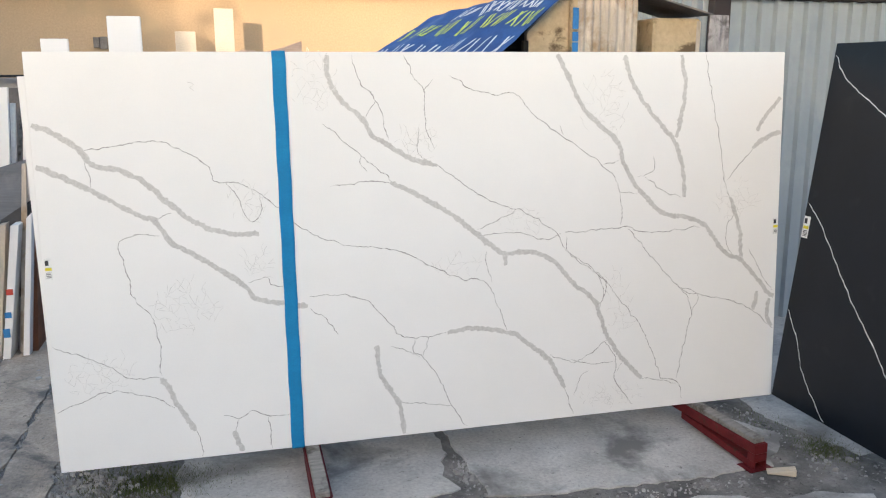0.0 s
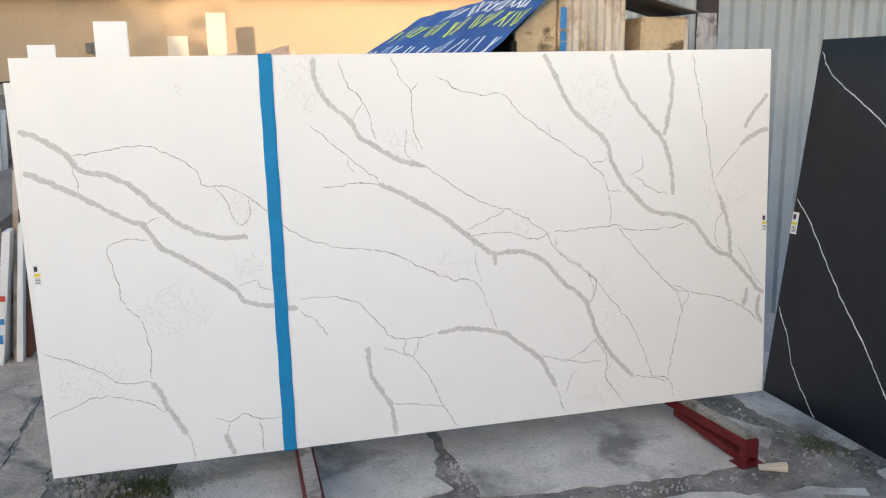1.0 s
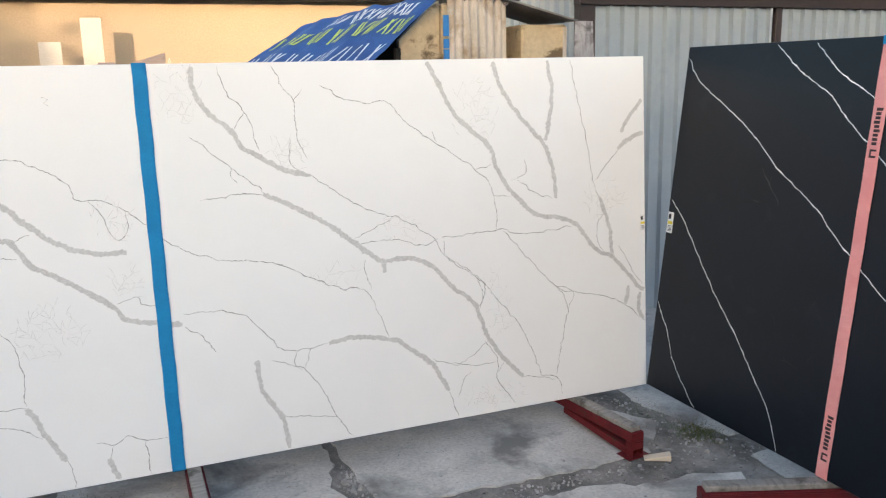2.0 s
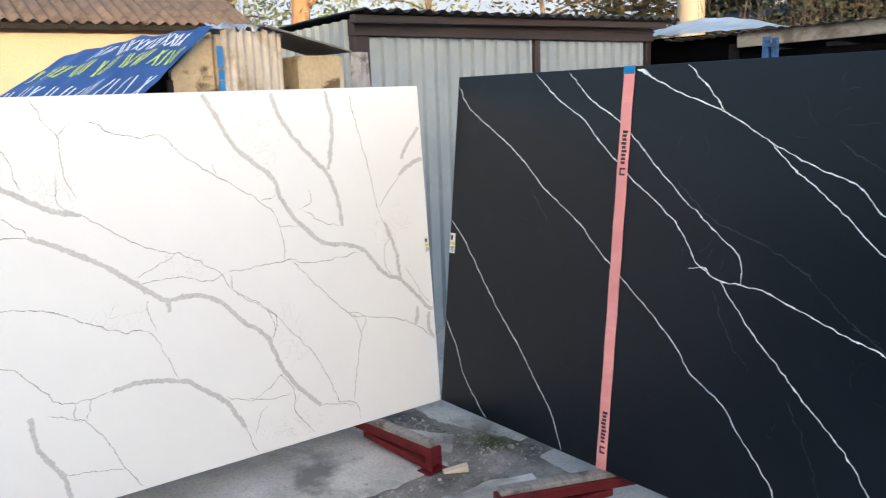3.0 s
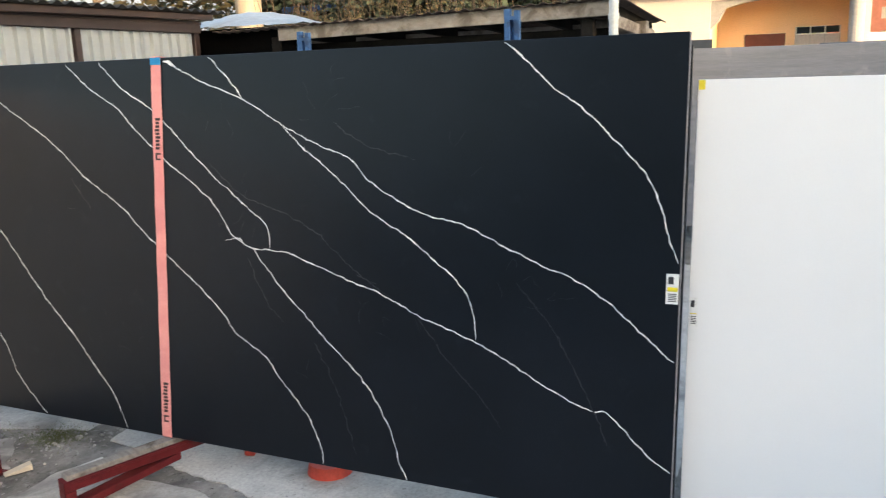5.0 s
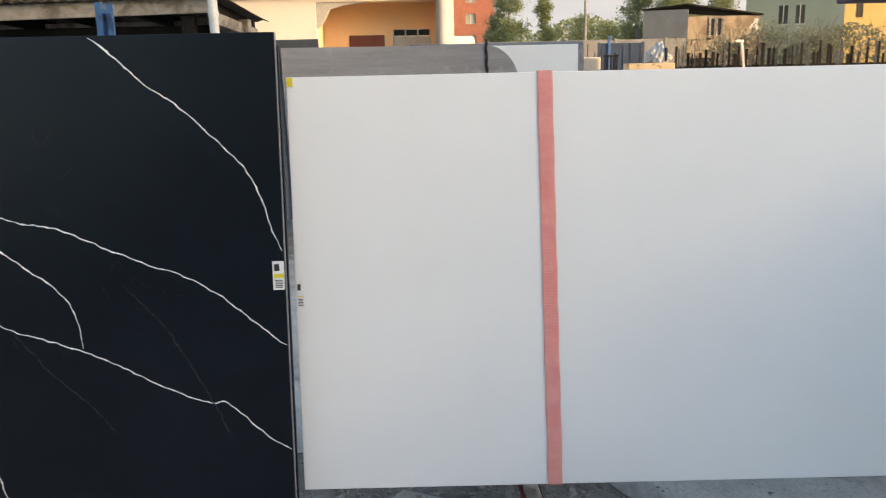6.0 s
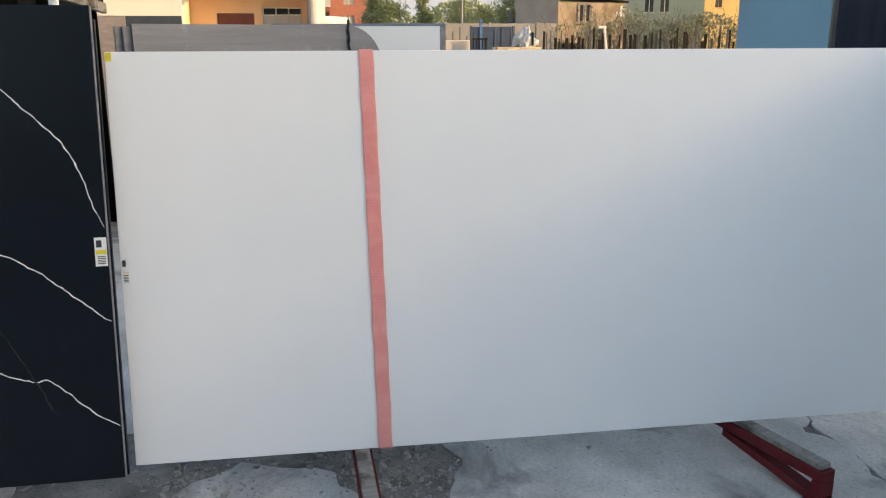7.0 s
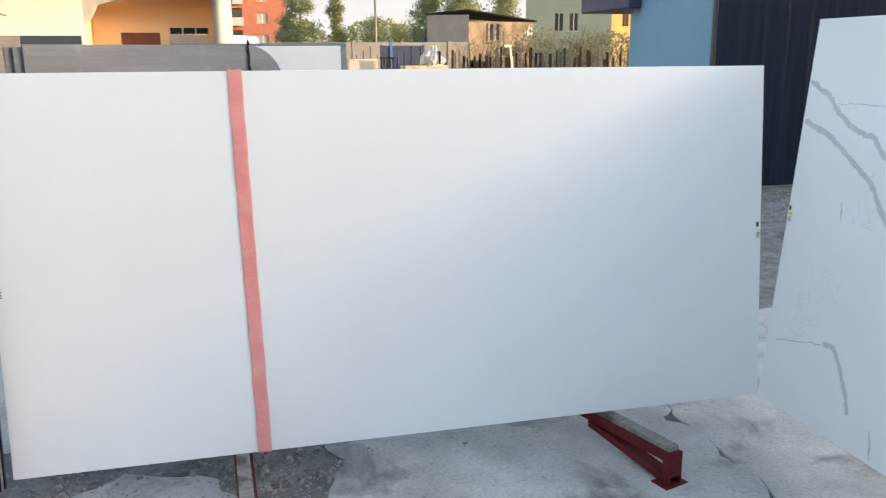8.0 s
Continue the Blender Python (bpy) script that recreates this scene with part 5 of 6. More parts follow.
# ---------------------------------------------------------------- houses
def window(parent, x, z, w, h, frame_mat, y=0.0, panes=2, glass=None):
    """Window let into a facade that lies in the parent's x, z plane and looks to -y."""
    f = part("window", boxed((x, x + w, y + 0.02, y + 0.05, z, z + h)), glass or glass_dark, parent, "curtained window with a pale frame" if glass else "dark glazed window with a pale frame")
    t = w * 0.09
    spans = [(x - t, x + w + t, y - 0.03, y + 0.02, z - t, z), (x - t, x + w + t, y - 0.03, y + 0.02, z + h, z + h + t), (x - t, x, y - 0.03, y + 0.02, z, z + h), (x + w, x + w + t, y - 0.03, y + 0.02, z, z + h)]
    spans += [(x + w * k / panes - t / 2, x + w * k / panes + t / 2, y - 0.02, y + 0.02, z, z + h) for k in range(1, panes)]
    part("frame", boxed(*spans), frame_mat, f)
    part("sill", boxed((x - t * 2, x + w + t * 2, y - 0.1, y + 0.02, z - t * 1.8, z - t)), frame_mat, f)


def wall_with_holes(w, h, holes, depth):
    """Facade w wide and h high in x, z with rectangular openings through its depth."""
    xs = sorted({0, w, *[a for q in holes for a in q[:2]]})
    zs = sorted({0, h, *[a for q in holes for a in q[2:]]})
    bm = bmesh.new()
    for x0, x1 in zip(xs, xs[1:]):
        for z0, z1 in zip(zs, zs[1:]):
            if not any(a <= x0 and x1 <= b and c <= z0 and z1 <= d for a, b, c, d in holes):
                box(bm, x0, x1, 0, depth, z0, z1)
    bmesh.ops.remove_doubles(bm, verts=bm.verts, dist=0.0005)
    return bm


# cream and apricot building with a deep bay; its facade lies in x = 19 and looks west
bay = thing("bay_building", pose(19.0, 9.0, -0.05, 0, 0, -90), "cream and apricot building with a deep arched bay", "building")
part("wall", wall_with_holes(13.25, 3.3, [(10.03, 12.85, 0.0, 3.05)], 0.35), stucco_cream, bay, "cream stucco front wall")
part("bay_wall", wall_with_holes(3.3, 3.35, [(0.82, 1.73, 0.02, 2.33), (1.93, 2.89, 1.95, 2.45)], 0.2), stucco_bay, bay, "apricot back wall of the bay", at=pose(9.8, 1.5, 0))
part("bay_side", boxed((9.75, 10.0, 0.36, 1.5, 0, 3.3)), stucco_bay, bay)
part("bay_side", boxed((12.9, 13.1, 0.36, 1.5, 0, 3.3)), stucco_bay, bay)
part("bay_ceiling", boxed((10.0, 12.9, 0.36, 1.5, 3.1, 3.2)), stucco_bay, bay)
part("haunch", extruded(((10.03, 3.05), (11.3, 3.05), (10.7, 2.98), (10.33, 2.88), (10.2, 2.62), (10.03, 2.45)), 0.05, 0.3), grey_render, bay, "grey bracket under the bay's beam")
# grey render here paints the shade on the column
part("column", tube(((12.98, -0.05, 0), (12.98, -0.05, 3.05)), (0.16, 0.15), 16), grey_render, bay, "round column, coloured grey for the shade on it")
part("gate", boxed((10.63, 11.52, 1.55, 1.6, 0.0, 2.32), bevel=0.01), door_brown, bay, "brown wooden gate")
part("vent_grille", boxed((11.74, 12.68, 1.62, 1.66, 2.3, 2.44)), glass_dark, bay, "dark slotted window band")
for k in range(4):
    part("vent_mullion", boxed((11.73 + 0.31 * k, 11.76 + 0.31 * k, 1.52, 1.64, 1.95, 2.45)), white_frame, bay)
part("vent_panel", boxed((11.74, 12.68, 1.56, 1.6, 1.96, 2.28), bevel=0.01), stucco_cream, bay)
part("roof", boxed((-1.0, 13.4, -0.6, 7.0, 3.42, 3.6), bevel=0.02), blue_roof, bay, "blue metal roof edge", at=pose(0, 0, 0, 3))
part("soffit", boxed((-1.0, 13.3, -0.5, 7.0, 3.31, 3.41)), dark_wood_and_shade, bay)
part("side_wall", boxed((13.02, 13.25, 0.36, 7, 0, 3.3)), stucco_cream, bay)
part("chimney", boxed((4.3, 4.6, 1.0, 1.3, 3.5, 4.4), bevel=0.02), brick_mat, bay, "brick chimney")

# brick block of flats far off
flats = thing("brick_flats", pose(85.0, -2.5, -0.5, 0, 0, -90), "orange-red brick block of flats with pale windows", "apartment building")
part("wall", wall_with_holes(7.2, 9.0, [(4.3 + 0.0, 5.35, 3.3, 4.3), (4.3, 5.35, 5.35, 6.35), (4.3, 5.35, 7.4, 8.4), (1.2, 2.9, 3.2, 4.7), (1.2, 2.9, 5.3, 6.8), (1.2, 2.9, 7.3, 8.6)], 0.4), brick_mat, flats)
for z in (3.3, 5.35, 7.4):
    window(flats, 4.3, z, 1.05, 1.0, white_frame, 0.15, glass=glass_pale)
    part("balcony", boxed((1.1, 3.0, -0.7, 0.0, z - 0.25, z - 0.1), (1.1, 3.0, -0.7, -0.64, z - 0.1, z + 0.55)), grey_render, flats, "grey balcony")
    part("balcony_door", boxed((1.25, 2.85, 0.3, 0.35, z - 0.1, z + 1.3)), glass_dark, flats)
part("back_wall", boxed((0, 7.2, 0.42, 10, 0, 9.0)), brick_mat, flats)
part("roof", extruded(((-0.3, 8.75), (7.75, 8.75), (7.75, 8.95), (2.0, 10.4), (-0.3, 10.4)), -0.5, 10.2), asbestos, flats)

# white van roof by the bay
van = thing("white_van", pose(26.0, -4.02, -0.05, 0, 0, -90), "white parked van behind the fence", "van")
part("body", extruded(((0.0, 0.45), (1.08, 0.45), (1.08, 2.0), (0.98, 2.36), (0.14, 2.40), (0.02, 2.1)), 0, 4.2, 0.04), van_white, van)
part("window", boxed((0.14, 0.94, -0.012, 0.03, 1.55, 2.0), bevel=0.01), glass_dark, van, "dark rear window")
for x in (0.1, 0.9):
    for y in (0.8, 3.3):
        part("wheel", tube(((x - 0.1, y, 0.34), (x + 0.1, y, 0.34)), (0.33, 0.33), 18), stone_dark, van)

# concrete fence
fence = thing("concrete_fence", pose(33.0, -3.0, -0.05, 0, 0, -90), "grey precast concrete panel fence", "fence")
for i in range(6):
    part("panel", boxed((2.0 * i + 0.06, 2.0 * i + 1.94, 0, 0.08, 0, 0.72), (2.0 * i + 0.06, 2.0 * i + 1.94, 0, 0.08, 0.74, 1.5), (2.0 * i + 0.06, 2.0 * i + 1.94, 0, 0.08, 1.52, 2.27), bevel=0.012), fence_concrete, fence)
    part("post", boxed((2.0 * i - 0.06, 2.0 * i + 0.06, -0.03, 0.11, 0, 2.31), bevel=0.01), fence_concrete, fence)
blue_fence = thing("blue_steel_gate", pose(22.5, -8.1, -0.03, 0, 0, -90), "dark blue steel gate with crossed bars", "gate")
part("panel", boxed((0.25, 1.4, 0.02, 0.05, 0.1, 2.0), bevel=0.005), blue_fence_mat, blue_fence)
for x in (0.2, 0.48, 1.42):
    part("post", boxed((x, x + 0.07, -0.02, 0.07, 0, 2.2 if x == 0.48 else 2.02), bevel=0.006), blue_steel if x == 0.48 else blue_fence_mat, blue_fence)
for k in range(9):
    part("bar", boxed((-0.5 + 0.2 * k, -0.47 + 0.2 * k, 0.0, 0.03, 0.1, 1.75 + 0.12 * (k % 3)), bevel=0.003), blue_fence_mat, blue_fence)

# hut
hut = thing("garden_hut", pose(33.0, -13.82, -0.05), "tan block garden hut with a grey boarded side and flat roof", "hut")
part("grey_side", boxed((0, 1.75, 0.0, 0.15, 0, 3.38)), block_grey, hut, "grey boarded side", at=pose(0.55, 1.62, 0, 0, 0, -109))
part("tan_front", wall_with_holes(2.9, 3.1, [(0.85, 1.5, 2.35, 3.02)], 0.2), block_tan, hut, "tan block front wall", at=pose(0, 0, 0, 0, 0, -90))
for j in range(7):
    part("block_course", boxed((0.02, 2.88, -0.012, -0.002, 1.55 + j * 0.22, 1.55 + j * 0.22 + 0.2), bevel=0.004) if j < 3 else boxed((1.56, 2.88, -0.012, -0.002, 1.55 + j * 0.22, 1.55 + j * 0.22 + 0.2), bevel=0.004), block_tan, hut, at=pose(0, 0, 0, 0, 0, -90))
    if j > 2:
        part("block_course", boxed((0.02, 0.8, -0.012, -0.002, 1.55 + j * 0.22, 1.55 + j * 0.22 + 0.2), bevel=0.004), block_tan, hut, at=pose(0, 0, 0, 0, 0, -90))
part("plaster_patch", extruded(((2.5, 2.55), (2.85, 2.55), (2.85, 2.95), (2.7, 2.98), (2.66, 2.8), (2.52, 2.72)), -0.02, -0.013), bag_white, hut, "flaking white plaster patch", at=pose(0, 0, 0, 0, 0, -90))
part("window_pane", boxed((0.88, 1.47, 0.08, 0.1, 2.37, 3.0)), glass_dark, hut, at=pose(0, 0, 0, 0, 0, -90))
for q in range(5):
    part("window_board", boxed((0.86 + q * 0.135, 0.95 + q * 0.135, -0.05, -0.015, 2.33, 3.05), bevel=0.005), wood_grey, hut, at=pose(0, 0, 0, 0, 2.0 * (q % 2), -90))
roof = bmesh.new()
top = [roof.verts.new(c) for c in ((-0.1, 0.02, 3.60), (-0.12, -3.0, 3.15), (3.2, -3.0, 3.25), (3.2, 0.7, 3.5), (0.52, 1.70, 3.44))]
low = [roof.verts.new((v.co.x, v.co.y, v.co.z - 0.06)) for v in top]
roof.faces.new(top)
roof.faces.new(low[::-1])
for i in range(5):
    roof.faces.new((top[i], low[i], low[(i + 1) % 5], top[(i + 1) % 5]))
bmesh.ops.recalc_face_normals(roof, faces=roof.faces)
part("roof", roof, dark_wood_and_shade, hut, "dark flat roof")
part("black_sheet", extruded(((0, 0), (0.62, 0), (0.62, 2.2), (0.45, 2.9), (0.2, 1.7)), 0, 0.05), gate_dark, hut, "black sheet leaning on the hut's side", at=pose(0.6, 2.25, 0, 0, 0, -90))

# pickets, junk and shrubs before the hut
rnd = random.Random(31)
picket_fence = thing("picket_fence", pose(20.0, -9.6, -0.03, 0, 0, -95), "old grey picket fence of uneven boards", "fence")
x = 0.0
while x < 5.6:
    w = rnd.uniform(0.03, 0.09)
    h = rnd.uniform(1.62, 1.95)
    # near-black picks put the fence's shade into its colour; the sun still reaches it
    part("picket", boxed((x, x + w, 0, 0.02, 0, h), bevel=0.003), rnd.choice((dark_wood_and_shade, dark_wood_and_shade, dark_wood_and_shade, stone_dark)), picket_fence, at=pose(0, rnd.uniform(-0.05, 0.15), 0, 0, rnd.uniform(-1.2, 1.2), 0))
    x += w + rnd.uniform(0.02, 0.09)
part("rail", boxed((0, 5.7, 0.2, 0.24, 1.3, 1.37), bevel=0.004), dark_wood_and_shade, picket_fence)
for i, (x0, x1, y, z1, mat, label) in enumerate(((-8.72, -7.7, 16.2, 1.54, board_tan, "flat tan board stack"), (-7.12, -6.45, 15.8, 1.69, stone_pale, "pale stone offcut pile"))):
    pile = thing("board_pile", pose(y, x0, -0.03), label + " on the ground behind the slabs", "board pile")
    for q in range(6):
        part("board", boxed((0, 0.5, 0.03 * (q % 2), x1 - x0 - 0.02 * (q % 3), 0.26 * q * z1 / 1.56, (0.26 * q + 0.23) * z1 / 1.56), bevel=0.01), mat, pile)
frame_bars = thing("slatted_frame", pose(15.6, -7.12, -0.03, 0, 0, -90), "dark slatted wooden frame standing beside the offcut pile", "wooden frame")
for k in range(5):
    part("slat", boxed((0.06 * k, 0.06 * k + 0.025, 0, 0.02, 0, 1.70), bevel=0.003), dark_wood_and_shade, frame_bars)
part("rail", boxed((-0.02, 0.29, -0.012, -0.001, 1.66, 1.70), bevel=0.003), dark_wood_and_shade, frame_bars)
part("rail", boxed((-0.02, 0.29, -0.012, -0.001, 0.9, 0.94), bevel=0.003), dark_wood_and_shade, frame_bars)
bag = bmesh.new()
bmesh.ops.create_icosphere(bag, subdivisions=4, radius=0.3)
for v in bag.verts:
    fold = 0.22 * noise.noise(v.co * 5.0) + 0.12 * noise.noise(v.co * 14.0) + 0.06 * math.sin(v.co.y * 60 + v.co.z * 20)
    v.co = Vector((v.co.x * 0.8, v.co.y * (0.86 if v.co.z < 0.1 else 0.7), max(-0.1, v.co.z * (0.5 + 0.5 * (v.co.y > -0.1))))) * (1 + fold)
part("dark_band", boxed((-0.27, 0.2, -0.12, -0.07, -0.08, 0.2), bevel=0.02), gate_dark, whole("woven_bag", bag, bag_white, pose(16.5, -8.42, 1.59), "white woven bulk bag lying on the board stack", "bag"), "dark strap over the bag")
seat = thing("broken_chair", pose(18.0, -10.62, -0.03, 0, 0, -90), "cream wooden chair frame leaning on the fence", "chair frame")
part("stile", boxed((0.0, 0.05, 0, 0.05, 0.0, 1.95), bevel=0.01), stucco_cream, seat, at=pose(0.3, 0, 0, 0, -8, 0))
part("top_rail", boxed((-0.08, 0.1, 0, 0.05, 1.9, 1.96), bevel=0.01), stucco_cream, seat)

# far houses
green_house = thing("green_house", pose(60.0, -25.9, -0.2, 0, 0, -111), "grey-green rendered house with white windows", "house")
part("wall", wall_with_holes(6.4, 8.0, [(2.2, 2.8, 3.65, 4.9), (3.3, 3.9, 3.65, 4.9)], 0.3), stucco_green, green_house)
for x in (2.2, 3.3):
    window(green_house, x, 3.65, 0.6, 1.25, white_frame, 0.1)
part("back_wall", boxed((0, 6.4, 0.32, 8, 0, 8.0)), stucco_green, green_house)
part("roof", extruded(((-0.3, 7.9), (6.7, 7.9), (3.2, 10.2)), -0.4, 8.4), asbestos, green_house)
yellow_house = thing("yellow_house", pose(72.0, -37.5, -0.2, 0, 0, -100), "yellow rendered house far behind the shrubs", "house")
part("wall", wall_with_holes(9.0, 8.5, [(2.0, 2.6, 4.4, 5.7)], 0.3), stucco_yellow, yellow_house)
window(yellow_house, 2.0, 4.4, 0.6, 1.3, door_brown, 0.1)
part("back_wall", boxed((0, 9.0, 0.32, 8, 0, 8.5)), stucco_yellow, yellow_house)
part("roof", extruded(((-0.3, 8.4), (9.3, 8.4), (4.5, 10.8)), -0.4, 8.4), asbestos, yellow_house)

blue_house = thing("blue_house", Matrix(), "sky-blue stucco house with a dark navy gate", "house")
part("wall", boxed((8.12, 10.35, -15.0, -10.0, -0.05, 3.2), bevel=0.01), stucco_blue, blue_house)
part("corner_trim", boxed((8.06, 8.11, -10.05, -10.0, -0.05, 3.2), bevel=0.006), stone_dark, blue_house)
part("gate", ribbed(4.9, 3.1, 0.34, 0.003, 0.05), gate_dark, blue_house, "dark navy ribbed sheet gate", at=pose(8.08, -10.06, -0.03, 0, 0, -90))
part("eave", boxed((10.0, 11.75, -15.0, -9.8, 2.34, 2.62), bevel=0.02), eave_blue, blue_house, "violet-blue roof eave")
part("roof", boxed((7.6, 11.8, -15.2, -9.7, 3.2, 3.4), bevel=0.02), blue_roof, blue_house)

# workshop hall and yard wall behind the camera, which keep the low sun off the yard
hall = thing("workshop_hall", pose(-24.0, -25.0, -0.05), "long grey rendered workshop hall closing the yard", "workshop")
part("wall", boxed((0, 29.0, 0, 9.0, 0, 5.4), bevel=0.02), grey_render, hall)
part("roof", extruded(((-0.4, 5.4), (29.4, 5.4), (29.4, 5.52), (-0.4, 5.52)), -0.4, 9.4), dark_roof, hall)
for i in range(4):
    part("door", boxed((3 + 6 * i, 6 + 6 * i, 9.0, 9.06, 0.0, 3.2), bevel=0.01), gate_dark, hall, "dark roller door")
west_wall = tagged(new("wall_west", to_mesh("wall_west", boxed((-13.2, -13.0, -16, 9.4, -0.05, 3.2), bevel=0.01), fence_concrete)), "grey concrete yard wall", "wall", kind="structure")


# ---------------------------------------------------------------- trees
def tree(x, y, height, spread, leaf, trunk_mat, label, seed, low=0.25, leaves=2600, size=0.13, droop=0.0, trunk=0.05, bare=0.0, base=-0.1):
    """Tapered trunk with limbs and a ragged crown of small leaf clumps with gaps."""
    rnd = random.Random(seed)
    ob = thing("tree", pose(x, y, base), label, "tree", "trees round the yard")
    bend = rnd.uniform(-0.04, 0.04) * height
    pts = [(bend * (k / 6) ** 2 + rnd.gauss(0, 0.01) * height * (k > 0), rnd.gauss(0, 0.01) * height * (k > 0), height * k / 6) for k in range(7)]
    smooth(part("trunk", tube(pts, [trunk * height * 0.35 * (1.05 - k / 6.3) for k in range(7)], 9), trunk_mat, ob))
    verts, faces, tips = [], [], []
    for i in range(26):
        h = height * rnd.uniform(low, 0.98)
        a = rnd.uniform(0, math.tau)
        reach = spread * (1.05 - 0.75 * (h / height - low) / (1 - low)) * rnd.uniform(0.45, 1.1)
        rise = rnd.uniform(0.05, 0.55) * reach - droop * reach
        c = Vector((bend * (h / height) ** 2, 0, h))
        e = c + Vector((math.cos(a) * reach, math.sin(a) * reach, rise))
        tips.append((c, e))
        if i < 12:
            part("limb", tube((c, c.lerp(e, 0.5) + Vector((0, 0, 0.06 * reach)), e), (0.012 * height * trunk * 8, 0.007 * height * trunk * 8, 0.002 * height), 5), trunk_mat, ob)
    for _ in range(leaves):
        c, e = rnd.choice(tips)
        t = rnd.uniform(0.25, 1.05)
        q = c.lerp(e, t) + Vector((rnd.gauss(0, 1), rnd.gauss(0, 1), rnd.gauss(0, 0.8))) * (0.2 * spread)
        if noise.noise(q * (1.6 / max(0.5, spread * 0.5))) < bare - 0.25:
            continue
        s = size * rnd.uniform(0.5, 1.2)
        u = Vector((rnd.gauss(0, 1), rnd.gauss(0, 1), rnd.gauss(0, 1))).normalized() * s
        w = u.orthogonal().normalized() * s * rnd.uniform(0.35, 0.7)
        b = len(verts)
        verts += [q - u, q + w, q + u, q - w]
        faces.append((b, b + 1, b + 2, b + 3))
    crown = new("crown", raw("crown", verts, faces, leaf))
    crown.parent = ob
    return ob


def shrub(name, x, y, w, h, leaf, label, seed, count=1500, size=0.05, base=0.0, twigs=40, deep=0.8):
    rnd = random.Random(seed)
    ob = thing(name, pose(x, y, -0.05), label, "shrub")
    bm = bmesh.new()
    for _ in range(twigs):
        a, b = rnd.uniform(-0.5, 0.5) * w, rnd.uniform(-0.5, 0.5) * deep
        t = tube(((b, a, 0), (b + rnd.gauss(0, 0.1), a + rnd.gauss(0, 0.15), h * 0.6), (b + rnd.gauss(0, 0.25), a + rnd.gauss(0, 0.3), h * rnd.uniform(0.75, 1.1))), (0.018, 0.011, 0.004), 4)
        me = to_mesh("tmp", t)
        bm.from_mesh(me)
        bpy.data.meshes.remove(me)
    part("branchwork", bm, dead_twig, ob)
    verts, faces = [], []
    for _ in range(count):
        a = rnd.uniform(-0.5, 0.5)
        top = h * (0.62 + 0.38 * math.cos(a * 2.6) + 0.25 * noise.noise((a * w * 1.3, seed, 0)))
        q = Vector((rnd.gauss(0, 0.35) * deep, a * w, base + (top - base) * rnd.random() ** 0.6))
        if noise.noise(q * 2.3) < -0.22:
            continue
        s = size * rnd.uniform(0.5, 1.2)
        u = Vector((rnd.gauss(0, 1), rnd.gauss(0, 1), rnd.gauss(0, 1))).normalized() * s
        v = u.orthogonal().normalized() * s * 0.6
        b = len(verts)
        verts += [q - u, q + v, q + u, q - v]
        faces.append((b, b + 1, b + 2, b + 3))
    c = new("foliage", raw("foliage", verts, faces, leaf))
    c.parent = ob
    return ob


# behind the garage
tree(9.0, 15.5, 9.5, 2.6, leaf_spring, bark, "leafy spring birch behind the garage", 41, 0.2, 9000, 0.09, bare=0.05)
tree(7.4, 12.6, 10, 1.6, leaf_spring, bark_pine, "pine with reddish bark behind the house end", 42, 0.3, 5000, 0.09, trunk=0.075)
tree(6.9, 14.8, 8.0, 1.5, leaf_spring, bark, "drooping spring birch behind the house end", 49, 0.32, 9000, 0.06, droop=0.35)
tree(12.5, 15.0, 8.5, 2.2, leaf_spring, bark, "sparse spring birch behind the garage", 43, 0.22, 5200, 0.09, bare=0.12)
tree(14.5, 12.8, 7.0, 2.2, leaf_gold, bark, "sunlit olive-leaved tree behind the garage", 44, 0.15, 5200, 0.10)
tree(17.0, 12.4, 7.5, 2.5, leaf_gold, bark, "sunlit olive-leaved tree behind the garage", 45, 0.12, 5200, 0.11)
tree(20.5, 14.0, 9.5, 2.8, leaf_dark, bark, "dark spruce behind the canopy", 46, 0.08, 6500, 0.15, droop=0.3)
tree(24.0, 13.5, 9.5, 3.0, leaf_dark, bark, "dark spruce behind the canopy", 47, 0.08, 6500, 0.15, droop=0.3)
tree(19.0, 10.0, 7.0, 2.4, leaf_dark, bark, "dark spruce behind the canopy", 48, 0.08, 6000, 0.13, droop=0.3)
tree(22.0, 9.2, 7.0, 2.2, leaf_dark, bark, "dark spruce behind the canopy", 50, 0.08, 6000, 0.13, droop=0.3)
shrub("dry_shrub", 14.5, 4.9, 5.4, 3.35, leaf_gold, "dry brown brush with sunlit tips behind the canopy", 51, 3800, 0.055, 0.8, 120, 1.6)
shrub("dark_shrub", 16.5, 5.6, 5.0, 4.2, leaf_dark, "dark dense shrub behind the dry brush", 52, 5200, 0.09, 0.5, 60, 1.6)
shrub("dark_shrub", 17.5, 4.6, 6.0, 6.5, leaf_dark, "tall dark thicket behind the canopy", 53, 9000, 0.12, 0.5, 60, 2.0)
shrub("dark_shrub", 18.5, 8.6, 6.0, 7.0, leaf_dark, "tall dark thicket behind the canopy", 54, 9000, 0.13, 0.5, 60, 2.0)
log = thing("bare_log_pole", pose(15.1, 8.7, -0.05), "bare pale timber pole standing among the trees", "pole")
smooth(part("shaft", tube(((0, 0, 0), (0.02, 0, 2.5), (0, 0.02, 6)), (0.33, 0.31, 0.27), 14), pale_log, log))
# right-hand distance
tree(66.0, -9.6, 8.5, 1.6, leaf_spring, bark, "tall narrow poplar in spring leaf beyond the fence", 61, 0.1, 15000, 0.1)
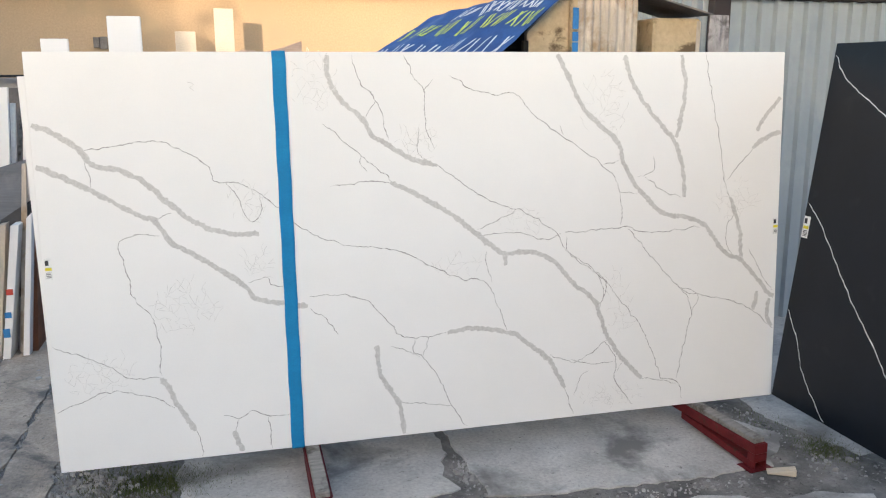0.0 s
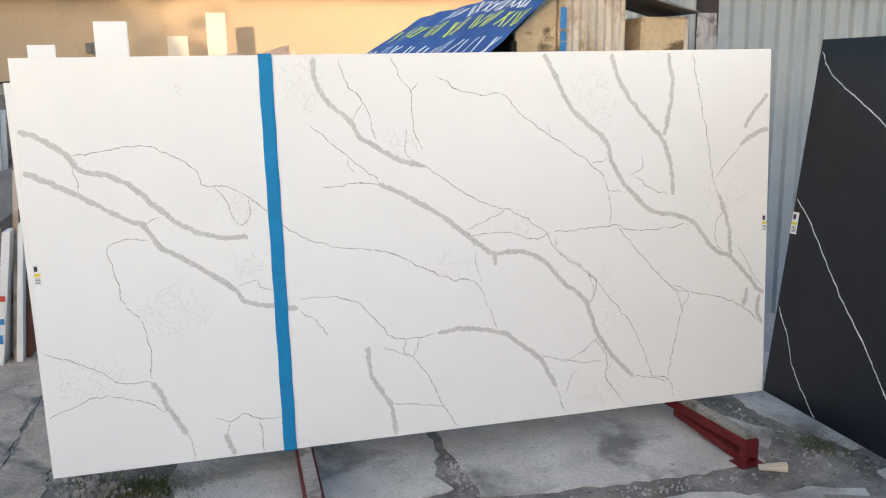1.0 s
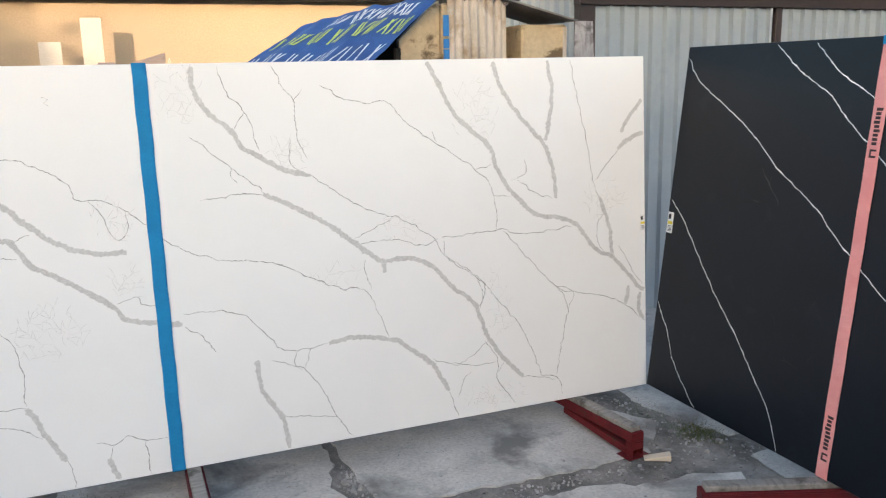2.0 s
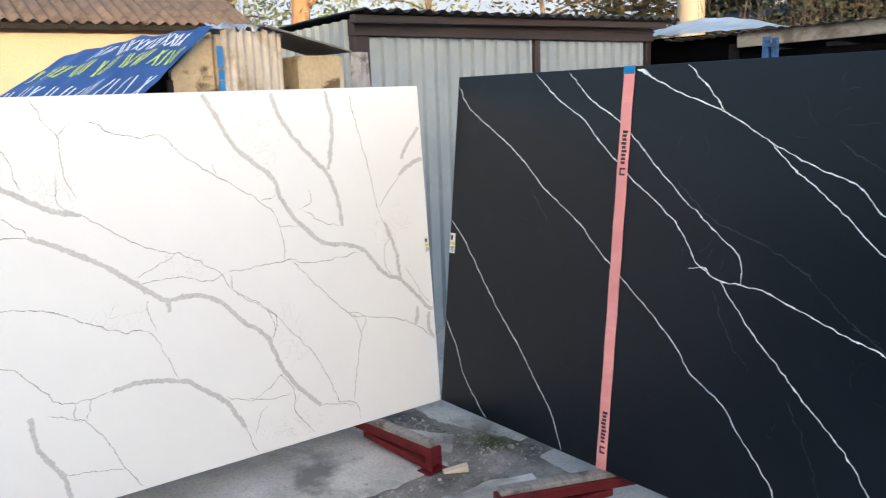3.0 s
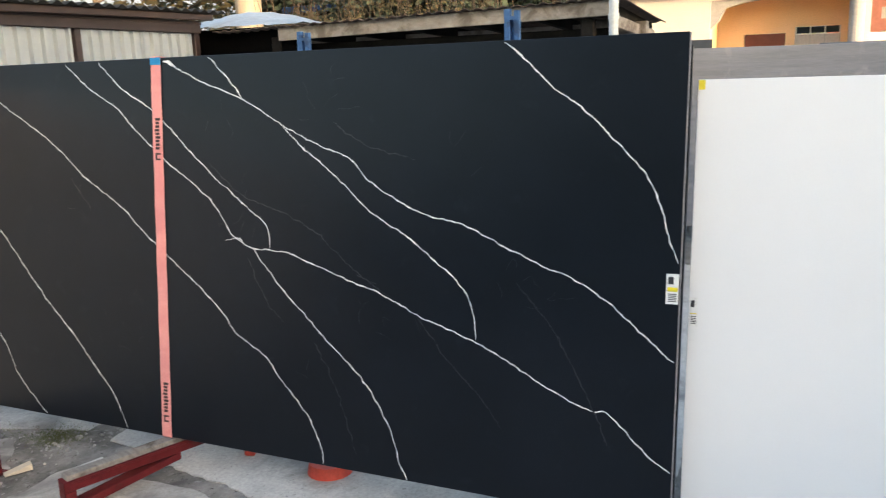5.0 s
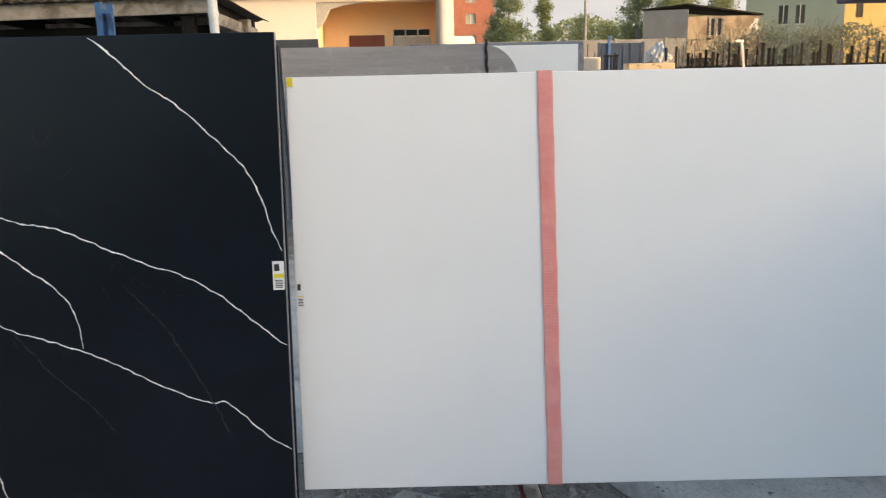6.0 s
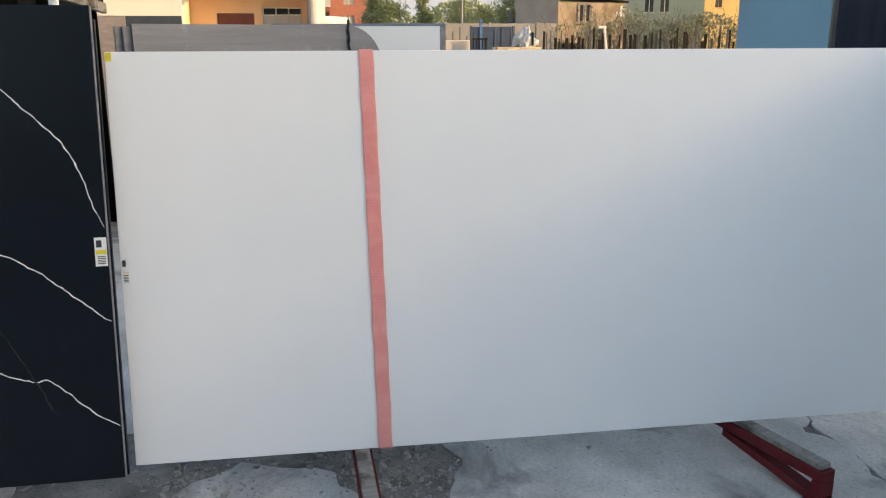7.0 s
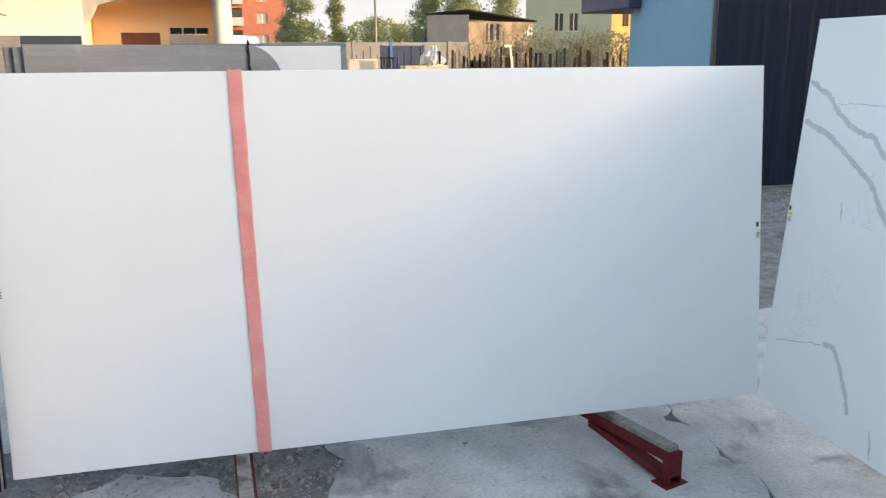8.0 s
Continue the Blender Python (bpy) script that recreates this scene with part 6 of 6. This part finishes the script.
tree(66.0, -12.4, 7.2, 1.0, leaf_spring, bark, "narrow poplar in spring leaf beyond the fence", 62, 0.1, 11000, 0.09)
tree(68.0, -9.0, 7.0, 1.5, leaf_spring, bark, "spring-green tree beyond the fence", 63, 0.1, 11000, 0.1)
tree(64.0, -15.0, 4.4, 1.5, leaf_spring, bark, "low olive tree beyond the fence", 64, 0.15, 9000, 0.08, bare=0.05)
tree(64.0, -17.0, 3.8, 1.3, leaf_spring, bark, "low olive tree beyond the fence", 65, 0.15, 9000, 0.08, bare=0.05)
tree(60.0, -18.2, 6.2, 1.9, leaf_spring, bark, "round green tree beyond the gate", 66, 0.08, 14000, 0.09)
tree(58.0, -20.3, 6.4, 1.9, leaf_spring, bark, "green tree behind the hut", 67, 0.08, 12000, 0.1)
tree(70.0, -23.5, 6.8, 2.2, leaf_spring, bark, "green tree behind the hut", 68, 0.08, 12000, 0.11)
tree(74.0, -28.5, 6.8, 2.6, leaf_spring, bark, "green tree behind the hut", 69, 0.08, 12000, 0.11)
shrub("blossom_shrub", 26.0, -14.6, 4.0, 2.55, blossom, "pale blossoming shrub before the green house", 71, 4200, 0.05, 0.9, 60, 1.0)
shrub("blossom_shrub", 24.0, -16.0, 3.6, 2.45, blossom, "pale blossoming shrub before the green house", 72, 4200, 0.05, 0.9, 60, 1.0)
shrub("bare_shrub", 24.5, -12.6, 3.0, 2.35, blossom, "thin half-bare shrub along the picket fence", 73, 700, 0.045, 1.0, 70, 0.8)
far_wood = tagged(new("far_wood"), "distant line of mixed woodland", "woodland", kind="stuff")
rnd = random.Random(77)
verts, faces = [], []
for _ in range(16000):
    a = rnd.uniform(-40, 75)
    h = 5.6 + 2.2 * noise.noise((a * 0.15, 0, 0)) + 1.2 * noise.noise((a * 0.7, 3, 0))
    q = Vector((110 + rnd.uniform(-4, 4), a, rnd.random() ** 0.7 * h))
    u = Vector((rnd.gauss(0, 1), rnd.gauss(0, 1), rnd.gauss(0, 1))).normalized() * rnd.uniform(0.15, 0.4)
    v = u.orthogonal().normalized() * rnd.uniform(0.12, 0.25)
    b = len(verts)
    verts += [q - u, q + v, q + u, q - v]
    faces.append((b, b + 1, b + 2, b + 3))
crowns = new("crowns", raw("crowns", verts, faces, leaf_spring))
crowns.parent = far_wood
# thin bright cloud low over the far horizon
cloud_mat = bpy.data.materials.new("thin_evening_cloud")
cloud_mat.use_nodes = True
cn = cloud_mat.node_tree
cn.nodes.remove(cn.nodes["Principled BSDF"])
glow = cn.nodes.new("ShaderNodeEmission")
cn.links.new(ramp(cn, noise_tex(cn, 0.02, 4, 0.5, (1, 1, 4)), ((0.35, (0.158, 0.166, 0.173)), (0.65, (0.188, 0.192, 0.194)))), glow.inputs[0])
cn.links.new(glow.outputs[0], cn.nodes["Material Output"].inputs["Surface"])
arc_steps = [radians(-48 + 4 * k) for k in range(44)]
verts = [(385 * math.cos(a), 385 * math.sin(a), z) for z in (-1.0, 45.0, 110.0) for a in arc_steps]
n = len(arc_steps)
faces = [(j * n + i, j * n + i + 1, (j + 1) * n + i + 1, (j + 1) * n + i) for j in range(2) for i in range(n - 1)]
tagged(new("backdrop", raw("backdrop", verts, faces, cloud_mat)), "pale thin cloud low over the horizon", "sky", kind="structure")
# trees that dapple the apricot house
tree(-10.2, -2.0, 9.0, 2.7, leaf_spring, bark, "leafy tree beside the yard wall", 81, 0.2, 20000, 0.2)
street_pole = thing("far_pole", pose(55.0, -13.6, -0.05), "thin grey lamp pole beyond the fence", "pole")
part("shaft", tube(((0, 0, 0), (0, 0, 9)), (0.1, 0.07), 8), fence_concrete, street_pole)
